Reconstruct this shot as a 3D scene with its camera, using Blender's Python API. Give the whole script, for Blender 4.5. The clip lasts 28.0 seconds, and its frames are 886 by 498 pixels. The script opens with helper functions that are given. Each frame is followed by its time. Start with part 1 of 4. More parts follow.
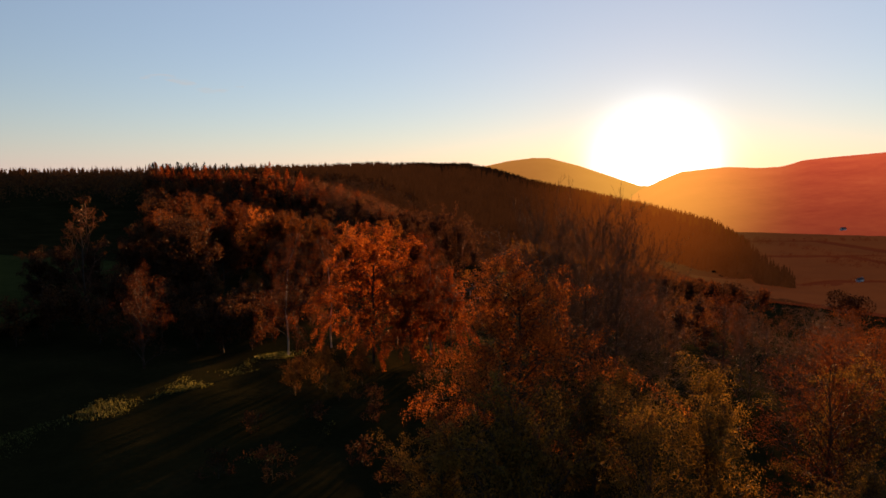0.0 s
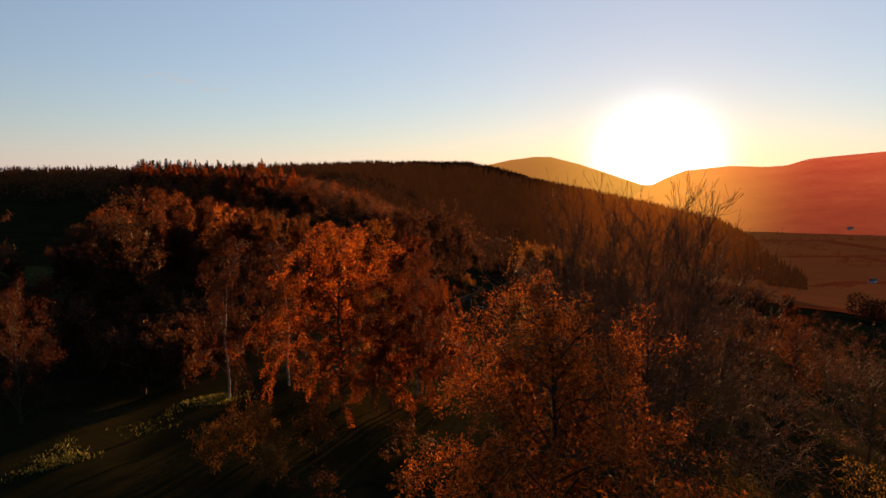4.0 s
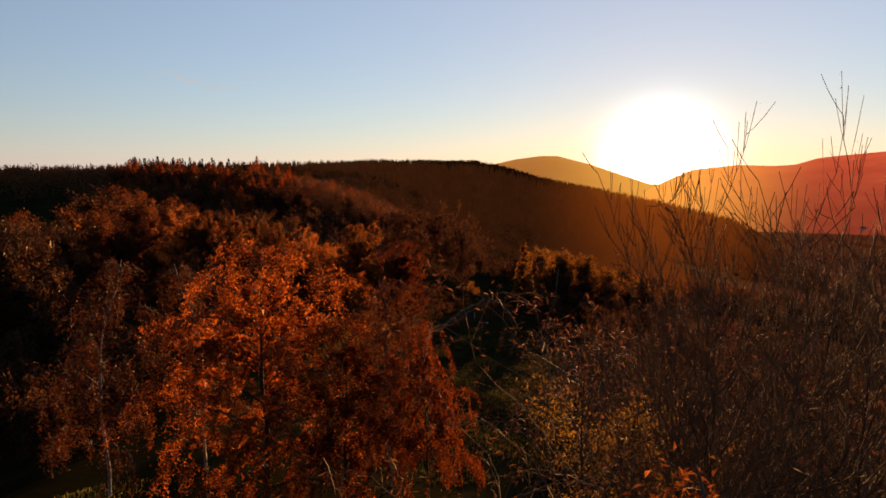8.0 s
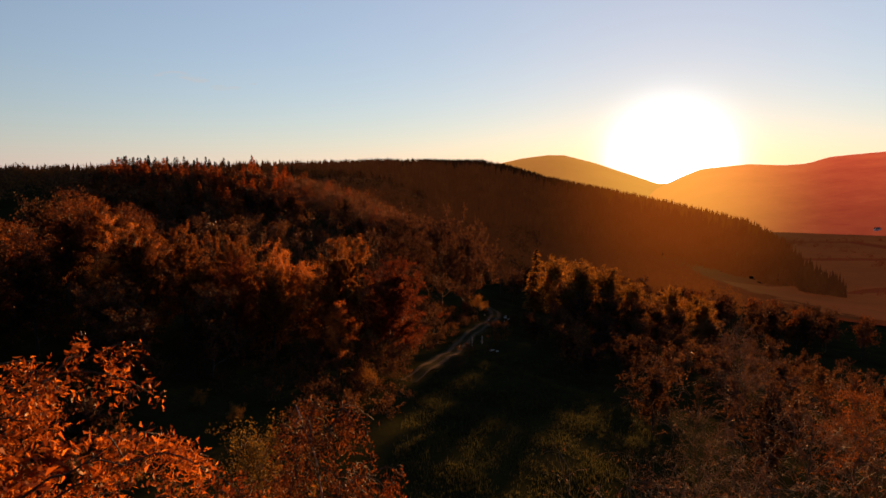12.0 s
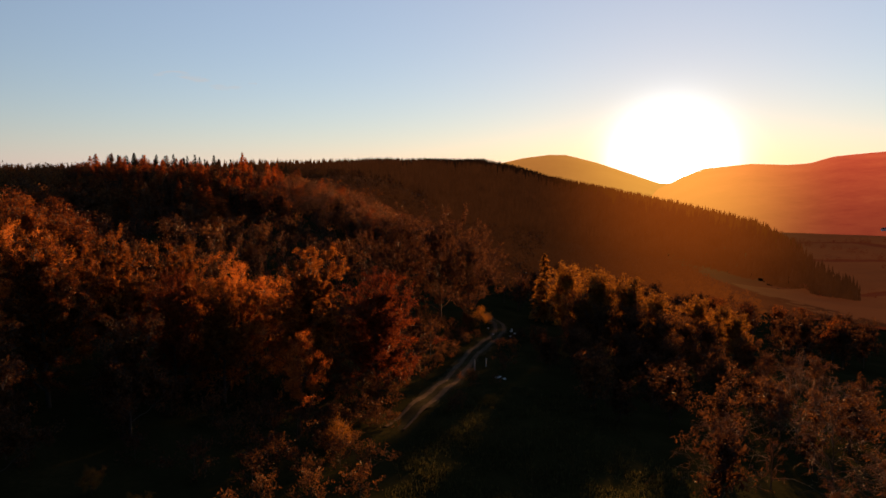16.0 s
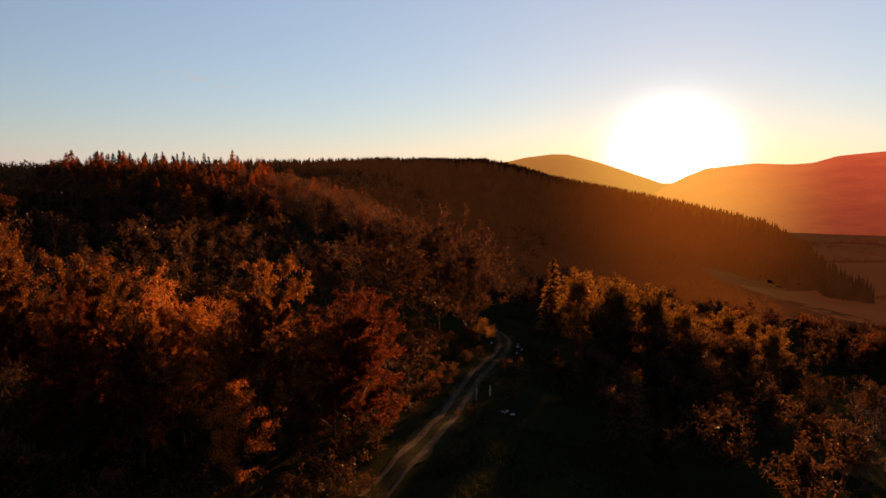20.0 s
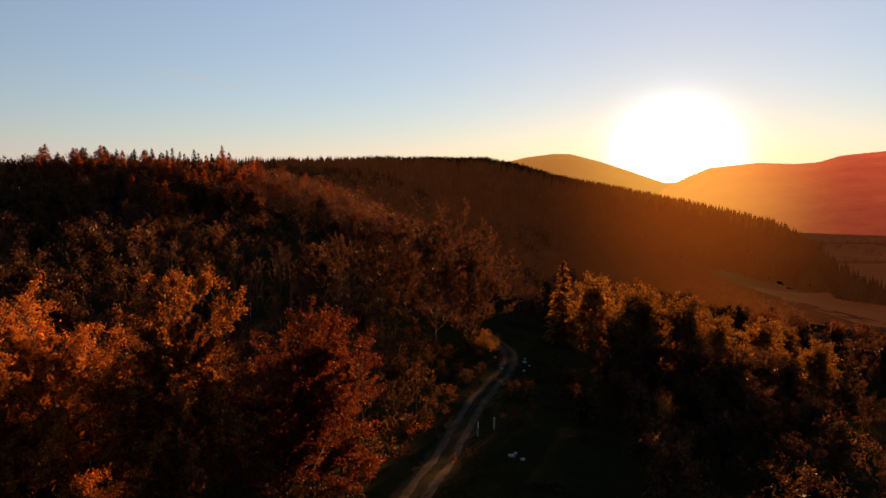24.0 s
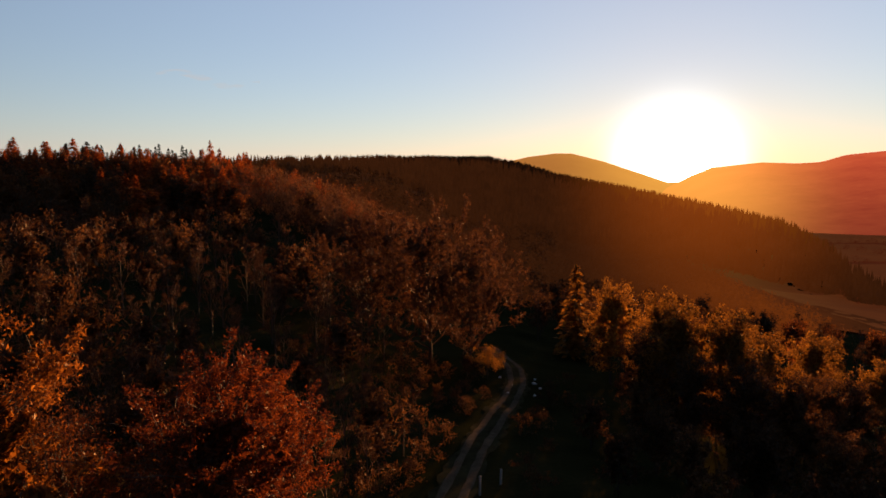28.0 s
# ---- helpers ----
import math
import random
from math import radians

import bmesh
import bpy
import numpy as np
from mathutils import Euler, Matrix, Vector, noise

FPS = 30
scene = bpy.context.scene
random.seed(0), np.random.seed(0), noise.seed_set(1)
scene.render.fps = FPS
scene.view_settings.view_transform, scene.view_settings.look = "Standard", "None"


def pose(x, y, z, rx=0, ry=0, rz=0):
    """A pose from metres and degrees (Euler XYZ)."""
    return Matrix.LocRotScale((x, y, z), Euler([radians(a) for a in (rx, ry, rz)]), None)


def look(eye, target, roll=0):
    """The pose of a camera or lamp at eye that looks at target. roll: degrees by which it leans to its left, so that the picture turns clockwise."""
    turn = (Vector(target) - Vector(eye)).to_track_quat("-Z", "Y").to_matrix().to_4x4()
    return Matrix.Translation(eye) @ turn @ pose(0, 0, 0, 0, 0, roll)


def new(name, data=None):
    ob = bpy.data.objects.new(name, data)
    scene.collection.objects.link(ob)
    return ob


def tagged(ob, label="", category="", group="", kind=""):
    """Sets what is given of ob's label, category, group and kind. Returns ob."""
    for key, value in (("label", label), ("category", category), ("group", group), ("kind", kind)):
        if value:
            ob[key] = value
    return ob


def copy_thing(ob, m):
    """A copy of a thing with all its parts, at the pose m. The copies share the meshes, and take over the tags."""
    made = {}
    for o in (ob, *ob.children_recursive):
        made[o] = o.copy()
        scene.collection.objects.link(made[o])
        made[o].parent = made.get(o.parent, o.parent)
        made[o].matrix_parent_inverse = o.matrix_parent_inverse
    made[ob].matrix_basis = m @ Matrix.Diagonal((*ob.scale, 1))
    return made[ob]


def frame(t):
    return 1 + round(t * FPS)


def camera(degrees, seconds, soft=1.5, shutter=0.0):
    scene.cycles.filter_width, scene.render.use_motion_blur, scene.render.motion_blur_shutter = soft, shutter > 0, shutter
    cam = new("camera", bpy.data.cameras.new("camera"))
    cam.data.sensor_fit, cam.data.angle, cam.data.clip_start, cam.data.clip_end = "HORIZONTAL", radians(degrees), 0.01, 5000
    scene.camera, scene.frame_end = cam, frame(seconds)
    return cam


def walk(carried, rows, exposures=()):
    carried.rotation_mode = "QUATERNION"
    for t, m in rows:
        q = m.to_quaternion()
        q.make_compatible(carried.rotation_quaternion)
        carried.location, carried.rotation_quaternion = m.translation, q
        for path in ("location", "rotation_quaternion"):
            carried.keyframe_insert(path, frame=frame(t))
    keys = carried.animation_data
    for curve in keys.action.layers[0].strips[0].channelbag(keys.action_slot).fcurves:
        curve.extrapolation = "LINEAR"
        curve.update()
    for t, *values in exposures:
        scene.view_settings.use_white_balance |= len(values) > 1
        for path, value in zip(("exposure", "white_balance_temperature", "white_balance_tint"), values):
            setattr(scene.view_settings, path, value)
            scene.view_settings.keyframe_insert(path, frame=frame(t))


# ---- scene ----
cam = camera(70.0, 28.0, soft=1.65)
PATH = [
    (0, pose(0.00, 0.00, 16.00, 83.58, 0, 0.00)),
    (1, pose(0.19, 3.76, 15.84, 83.56, 0, 0.04)),
    (2, pose(0.38, 7.49, 15.65, 83.55, 0, 0.09)),
    (3, pose(0.57, 11.14, 15.35, 83.53, 0, 0.13)),
    (4, pose(0.79, 14.76, 15.06, 83.51, 0, 0.16)),
    (5, pose(1.13, 18.34, 14.89, 83.50, 0, 0.18)),
    (6, pose(1.48, 21.99, 14.78, 83.48, 0, 0.20)),
    (7, pose(1.72, 25.82, 14.73, 83.46, 0, 0.35)),
    (8, pose(1.91, 29.73, 14.73, 83.45, 0, 0.70)),
    (8.5, pose(2.02, 31.67, 14.76, 83.44, 0, 0.82)),
    (9, pose(2.12, 33.62, 14.81, 83.43, 0, 0.94)),
    (9.5, pose(2.21, 35.59, 14.87, 83.42, 0, 1.14)),
    (10, pose(2.27, 37.58, 14.93, 83.41, 0, 1.24)),
    (11, pose(2.27, 41.76, 15.06, 83.40, 0, 1.24)),
    (12, pose(2.21, 45.85, 15.13, 83.38, 0, 1.24)),
    (13, pose(2.15, 49.49, 15.05, 83.38, 0, 1.26)),
    (14, pose(2.13, 52.95, 14.89, 83.37, 0, 1.28)),
    (16, pose(2.37, 59.76, 14.59, 83.37, 0, 1.34)),
    (18, pose(2.55, 66.47, 14.33, 83.36, 0, 1.40)),
    (20, pose(2.66, 72.76, 13.97, 83.35, 0, 1.46)),
    (22, pose(2.86, 78.93, 13.39, 83.35, 0, 1.53)),
    (24, pose(3.04, 85.11, 12.86, 83.34, 0, 1.62)),
    (26, pose(3.20, 91.53, 12.31, 83.34, 0, 1.69)),
    (27, pose(3.26, 94.76, 12.02, 83.33, 0, 1.73)),
    (28, pose(3.31, 98.00, 11.72, 83.33, 0, 1.76)),
]
walk(cam, PATH, exposures=((0, 1.95), (28, 1.95)))

# ---- light: a sun just above the far hills, ahead and to one side ----
SUN_AZ, SUN_EL = radians(18.3), radians(0.65)
SUN = Vector((math.sin(SUN_AZ) * math.cos(SUN_EL), math.cos(SUN_AZ) * math.cos(SUN_EL), math.sin(SUN_EL)))


def math_node(nt, op, a, b):
    m = nt.nodes.new("ShaderNodeMath")
    m.operation = op
    for i, v in enumerate((a, b)):
        if isinstance(v, (int, float)):
            m.inputs[i].default_value = v
        else:
            nt.links.new(v, m.inputs[i])
    return m.outputs[0]


def make_world():
    w = bpy.data.worlds.new("sunset_sky")
    w.use_nodes = True
    nt = w.node_tree
    nt.nodes.clear()
    N = nt.nodes.new
    L = nt.links.new
    out, bg = N("ShaderNodeOutputWorld"), N("ShaderNodeBackground")
    sky = N("ShaderNodeTexSky")
    sky.sky_type, sky.sun_disc = "NISHITA", False
    sky.sun_elevation, sky.sun_rotation = SUN_EL, SUN_AZ
    sky.air_density, sky.dust_density, sky.ozone_density = 1.0, 0.12, 3.0
    co = N("ShaderNodeTexCoord")
    dot = N("ShaderNodeVectorMath")
    dot.operation = "DOT_PRODUCT"
    dot.inputs[1].default_value = SUN
    L(co.outputs["Generated"], dot.inputs[0])
    ang = N("ShaderNodeMath")
    ang.operation = "ARCCOSINE"
    L(dot.outputs["Value"], ang.inputs[0])
    total = None

    def add(a, b):
        m = N("ShaderNodeVectorMath")
        m.operation = "ADD"
        L(a, m.inputs[0]), L(b, m.inputs[1])
        return m.outputs[0]

    def glow(width, power, strength, colour):
        d = N("ShaderNodeMath"); d.operation = "DIVIDE"; d.inputs[1].default_value = radians(width)
        L(ang.outputs[0], d.inputs[0])
        p = N("ShaderNodeMath"); p.operation = "POWER"; p.inputs[1].default_value = power
        L(d.outputs[0], p.inputs[0])
        n = N("ShaderNodeMath"); n.operation = "MULTIPLY"; n.inputs[1].default_value = -1
        L(p.outputs[0], n.inputs[0])
        e = N("ShaderNodeMath"); e.operation = "EXPONENT"
        L(n.outputs[0], e.inputs[0])
        v = N("ShaderNodeVectorMath"); v.operation = "SCALE"
        v.inputs[0].default_value = [c * strength for c in colour]
        L(e.outputs[0], v.inputs["Scale"])
        return v.outputs[0]

    base = N("ShaderNodeVectorMath")
    base.operation = "MULTIPLY"
    base.inputs[1].default_value = SKY_TINT
    L(sky.outputs[0], base.inputs[0])
    total = base.outputs[0]
    # haze along the horizon
    sep = N("ShaderNodeSeparateXYZ")
    L(co.outputs["Generated"], sep.inputs[0])
    up = math_node(nt, "EXPONENT", math_node(nt, "MULTIPLY", math_node(nt, "ABSOLUTE", sep.outputs[2], 0), -9.0), 0)
    hz = N("ShaderNodeVectorMath")
    hz.operation = "SCALE"
    hz.inputs[0].default_value = (0.3, 0.29, 0.3)
    L(up, hz.inputs["Scale"])
    total = add(total, hz.outputs[0])
    for g in GLOWS:
        total = add(total, glow(*g))
    L(total, bg.inputs[0])
    bg.inputs[1].default_value = 0.15
    L(bg.outputs[0], out.inputs[0])
    scene.world = w


SKY_TINT = (0.46, 0.46, 0.47)
# the aureole round the sun: width in degrees, fall-off, strength, colour
GLOWS = ((3.4, 2.0, 8.0, (0.9, 0.95, 1.0)), (26.0, 1.3, 0.42, (1.0, 0.52, 0.0)), (80.0, 4.0, 1.0, (0.39, 0.48, 0.61)))
make_world()
lamp = bpy.data.lights.new("sun", "SUN")
lamp.energy, lamp.angle, lamp.color = 4.4, radians(0.6), (1.0, 0.46, 0.15)
new("sun", lamp).matrix_world = look(SUN * 100, (0, 0, 0))


# ---- materials ----
def material(name, build):
    m = bpy.data.materials.new(name)
    m.use_nodes = True
    nt = m.node_tree
    nt.nodes.clear()
    out = nt.nodes.new("ShaderNodeOutputMaterial")
    nt.links.new(build(nt, nt.nodes.new, nt.links.new), out.inputs[0])
    return m


def ramp(nt, fac, stops):
    r = nt.nodes.new("ShaderNodeValToRGB")
    while len(r.color_ramp.elements) < len(stops):
        r.color_ramp.elements.new(0.5)
    for e, (p, c) in zip(r.color_ramp.elements, stops):
        e.position, e.color = p, (*c, 1)
    nt.links.new(fac, r.inputs[0])
    return r.outputs[0]


def noise_tex(nt, scale, detail=4.0, rough=0.6, space="Object"):
    co, n = nt.nodes.new("ShaderNodeTexCoord"), nt.nodes.new("ShaderNodeTexNoise")
    n.inputs["Scale"].default_value, n.inputs["Detail"].default_value, n.inputs["Roughness"].default_value = scale, detail, rough
    nt.links.new(co.outputs[space], n.inputs["Vector"])
    return n.outputs["Fac"]


def leaf_material(name, stops, through_share=0.48, gloss=0.012):
    """Thin leaves: each leaf its own tone, each tree its own cast, part of the light passing through."""
    def build(nt, N, L):
        geo, info = N("ShaderNodeNewGeometry"), N("ShaderNodeObjectInfo")
        f = math_node(nt, "ADD", math_node(nt, "MULTIPLY", geo.outputs["Random Per Island"], 0.6), math_node(nt, "MULTIPLY", info.outputs["Random"], 0.4))
        col = ramp(nt, f, stops)
        d, t, g = N("ShaderNodeBsdfDiffuse"), N("ShaderNodeBsdfTranslucent"), N("ShaderNodeBsdfGlossy")
        L(col, d.inputs[0]), L(col, t.inputs[0])
        g.inputs["Roughness"].default_value = 0.42
        g.inputs[0].default_value = (0.8, 0.76, 0.7, 1)
        m1, m2 = N("ShaderNodeMixShader"), N("ShaderNodeMixShader")
        m1.inputs[0].default_value, m2.inputs[0].default_value = through_share, gloss
        L(d.outputs[0], m1.inputs[1]), L(t.outputs[0], m1.inputs[2])
        L(m1.outputs[0], m2.inputs[1]), L(g.outputs[0], m2.inputs[2])
        return m2.outputs[0]
    return material(name, build)


def rough_material(name, stops, scale, roughness=0.85, bump=0.3, fine=8.0, gloss=0.2):
    def build(nt, N, L):
        b = N("ShaderNodeBsdfPrincipled")
        f = math_node(nt, "ADD", math_node(nt, "MULTIPLY", noise_tex(nt, scale), 0.65), math_node(nt, "MULTIPLY", noise_tex(nt, scale * fine), 0.35))
        L(ramp(nt, f, stops), b.inputs["Base Color"])
        b.inputs["Roughness"].default_value = roughness
        b.inputs["Specular IOR Level"].default_value = gloss
        bp = N("ShaderNodeBump")
        bp.inputs["Strength"].default_value = bump
        L(noise_tex(nt, scale * fine), bp.inputs["Height"])
        L(bp.outputs[0], b.inputs["Normal"])
        return b.outputs[0]
    return material(name, build)


def haze_glow_material(name, stops, scale, glow, low=0.8, base=(0.06, 0.035, 0.02), sun_glow_share=1.0, sun_glow_tone=(0.5, 0.24, 0.03)):
    """Far hills, woods and fields, with the haze of lit evening air painted in as emission."""
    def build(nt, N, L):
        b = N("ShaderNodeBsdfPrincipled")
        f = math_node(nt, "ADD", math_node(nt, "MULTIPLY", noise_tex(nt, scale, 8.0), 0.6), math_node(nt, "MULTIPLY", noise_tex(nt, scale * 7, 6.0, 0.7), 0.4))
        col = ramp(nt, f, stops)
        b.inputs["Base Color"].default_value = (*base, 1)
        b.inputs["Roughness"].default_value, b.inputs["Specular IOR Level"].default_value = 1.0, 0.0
        # painted gradient: the emission is stronger towards the crest
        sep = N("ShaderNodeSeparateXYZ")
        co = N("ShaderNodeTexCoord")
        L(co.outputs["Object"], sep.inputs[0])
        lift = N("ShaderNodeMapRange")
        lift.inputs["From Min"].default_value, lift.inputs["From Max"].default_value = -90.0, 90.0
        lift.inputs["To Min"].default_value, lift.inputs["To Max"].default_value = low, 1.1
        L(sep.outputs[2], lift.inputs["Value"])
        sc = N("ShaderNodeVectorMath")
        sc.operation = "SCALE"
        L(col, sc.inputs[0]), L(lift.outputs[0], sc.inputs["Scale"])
        # painted sun glow: extra emission in the direction of the sun
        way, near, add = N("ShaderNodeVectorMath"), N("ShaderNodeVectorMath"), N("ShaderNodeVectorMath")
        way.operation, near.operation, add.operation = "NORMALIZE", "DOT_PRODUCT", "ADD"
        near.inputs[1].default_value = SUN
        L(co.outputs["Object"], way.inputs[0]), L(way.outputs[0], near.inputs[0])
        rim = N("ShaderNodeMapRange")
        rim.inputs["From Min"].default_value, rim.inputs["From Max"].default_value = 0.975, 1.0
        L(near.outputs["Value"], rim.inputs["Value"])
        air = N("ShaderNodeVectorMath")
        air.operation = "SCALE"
        air.inputs[0].default_value = [c * sun_glow_share for c in sun_glow_tone]
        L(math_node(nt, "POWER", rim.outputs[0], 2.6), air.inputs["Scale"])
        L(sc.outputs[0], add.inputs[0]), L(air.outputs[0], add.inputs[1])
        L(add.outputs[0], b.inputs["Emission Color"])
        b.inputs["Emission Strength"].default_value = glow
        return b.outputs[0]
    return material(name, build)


M_ORANGE = leaf_material("autumn_birch_leaf", ((0.1, (0.035, 0.008, 0.003)), (0.45, (0.14, 0.03, 0.005)), (0.75, (0.36, 0.085, 0.010)), (0.95, (0.64, 0.2, 0.024))))
M_RUSSET = leaf_material("russet_leaf", ((0.1, (0.09, 0.024, 0.006)), (0.5, (0.38, 0.11, 0.015)), (0.9, (0.62, 0.21, 0.027))))
M_YELLOW = leaf_material("yellow_leaf", ((0.1, (0.10, 0.045, 0.008)), (0.5, (0.17, 0.068, 0.010)), (0.9, (0.33, 0.145, 0.02))))
M_OLIVE = leaf_material("olive_leaf", ((0.1, (0.03, 0.025, 0.006)), (0.5, (0.10, 0.06, 0.010)), (0.9, (0.25, 0.135, 0.02))))
M_AMBER = leaf_material("amber_leaf", ((0.1, (0.03, 0.009, 0.003)), (0.5, (0.15, 0.045, 0.007)), (0.75, (0.3, 0.105, 0.014)), (0.95, (0.6, 0.23, 0.028))))
M_RUSTRED = leaf_material("rust_red_leaf", ((0.1, (0.03, 0.006, 0.003)), (0.5, (0.12, 0.026, 0.006)), (0.9, (0.3, 0.075, 0.014))))
M_RUST = leaf_material("rust_leaf", ((0.1, (0.025, 0.007, 0.003)), (0.5, (0.085, 0.024, 0.006)), (0.9, (0.19, 0.058, 0.010))), 0.5)
M_BROWN = leaf_material("withered_leaf", ((0.1, (0.016, 0.008, 0.004)), (0.5, (0.052, 0.022, 0.009)), (0.9, (0.13, 0.053, 0.015))), 0.45)
M_LARCH = leaf_material("larch_needle", ((0.1, (0.06, 0.013, 0.005)), (0.5, (0.2, 0.043, 0.008)), (0.9, (0.42, 0.10, 0.015))), 0.5)
M_SPRUCE = leaf_material("spruce_needle", ((0.1, (0.006, 0.008, 0.004)), (0.9, (0.02, 0.022, 0.010))), 0.2)
M_BARK = rough_material("dark_bark", ((0.3, (0.02, 0.014, 0.010)), (0.7, (0.07, 0.05, 0.035))), 3.0)
M_TWIG = rough_material("grey_twig_bark", ((0.3, (0.045, 0.028, 0.015)), (0.7, (0.15, 0.1, 0.058))), 4.0)
M_REDTWIG = rough_material("red_brown_twigs", ((0.3, (0.05, 0.023, 0.013)), (0.7, (0.14, 0.065, 0.034))), 4.0)
M_STONE = rough_material("pale_limestone", ((0.3, (0.3, 0.28, 0.25)), (0.7, (0.55, 0.52, 0.48))), 3.0)
M_POST = rough_material("weathered_wood", ((0.3, (0.2, 0.17, 0.14)), (0.7, (0.4, 0.36, 0.31))), 5.0)
M_BIRCH = rough_material("white_birch_bark", ((0.36, (0.02, 0.016, 0.012)), (0.46, (0.3, 0.28, 0.24)), (0.8, (0.62, 0.58, 0.53))), 2.5, bump=0.2, fine=5.0)
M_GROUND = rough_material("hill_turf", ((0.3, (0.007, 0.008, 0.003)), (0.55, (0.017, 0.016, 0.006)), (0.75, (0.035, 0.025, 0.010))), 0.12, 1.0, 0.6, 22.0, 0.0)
M_GRASS = leaf_material("rough_grass", ((0.1, (0.014, 0.017, 0.006)), (0.6, (0.038, 0.037, 0.012)), (0.95, (0.10, 0.08, 0.03))), 0.4)
# lighter than the meadow grass, to paint streaks of sunlight
M_SUN_STREAK = leaf_material("sun_streak_grass", ((0.1, (0.015, 0.02, 0.005)), (0.6, (0.06, 0.068, 0.017)), (0.95, (0.2, 0.19, 0.055))), 0.5, 0.02)
M_DULLTWIG = leaf_material("dull_brown_twigs", ((0.1, (0.02, 0.008, 0.004)), (0.5, (0.045, 0.018, 0.008)), (0.9, (0.1, 0.044, 0.019))), 0.5)
M_TWIGHAZE = leaf_material("fine_backlit_twigs", ((0.1, (0.03, 0.013, 0.007)), (0.5, (0.075, 0.030, 0.013)), (0.9, (0.17, 0.075, 0.034))), 0.5)
M_ROAD = rough_material("gravel_track", ((0.3, (0.03, 0.022, 0.015)), (0.7, (0.095, 0.07, 0.046))), 1.2, 0.9, 0.4, 10.0, 0.0)
M_PASTURE = rough_material("pasture", ((0.3, (0.022, 0.028, 0.008)), (0.7, (0.05, 0.055, 0.016))), 0.08, 1.0, 0.3, 15.0, 0.0)
M_WHITEWASH = rough_material("whitewash", ((0.3, (0.5, 0.45, 0.38)), (0.7, (0.66, 0.6, 0.52))), 0.5)
M_SLATE = rough_material("slate", ((0.3, (0.04, 0.04, 0.045)), (0.7, (0.08, 0.08, 0.085))), 1.0)
M_EARTH = rough_material("earth_and_dead_grass", ((0.3, (0.014, 0.011, 0.007)), (0.55, (0.03, 0.026, 0.013)), (0.75, (0.05, 0.042, 0.02))), 0.8, 1.0, 0.6, 9.0, 0.0)
# far land: haze and sunset glow are painted into the emission
M_FAR_PEAK = haze_glow_material("moor_orange_haze_glow", ((0.3, (0.38, 0.135, 0.025)), (0.7, (0.48, 0.18, 0.035))), 0.004, 0.25)
M_FAR_MOOR = haze_glow_material("moor_red_haze_glow", ((0.3, (0.3, 0.032, 0.014)), (0.55, (0.4, 0.056, 0.02)), (0.75, (0.48, 0.085, 0.028))), 0.006, 0.38, 0.45)
M_FAR_SPRUCE = haze_glow_material("spruce_haze_glow", ((0.3, (0.004, 0.0013, 0.0006)), (0.7, (0.012, 0.0036, 0.001))), 0.02, 0.27, 0.8, (0.014, 0.012, 0.006), 0.5, (0.5, 0.105, 0.008))
M_FAR_RUST = haze_glow_material("larch_haze_glow", ((0.3, (0.016, 0.0045, 0.0012)), (0.7, (0.045, 0.012, 0.003))), 0.05, 0.27, 0.8, (0.05, 0.018, 0.008), 0.36, (0.5, 0.09, 0.006))
M_FAR_FIELD = haze_glow_material("valley_pasture_haze_glow", ((0.3, (0.06, 0.012, 0.003)), (0.7, (0.1, 0.022, 0.005))), 0.01, 0.27, 0.8, (0.05, 0.032, 0.014), 0.2)
M_FAR_TREES = haze_glow_material("valley_trees_haze_glow", ((0.3, (0.05, 0.008, 0.003)), (0.7, (0.08, 0.014, 0.004))), 0.01, 0.27, 0.8, (0.03, 0.018, 0.008), 0.2)
M_FAR_LEFT = haze_glow_material("plateau_grey_haze_glow", ((0.3, (0.05, 0.045, 0.05)), (0.7, (0.08, 0.07, 0.07))), 0.004, 0.11)


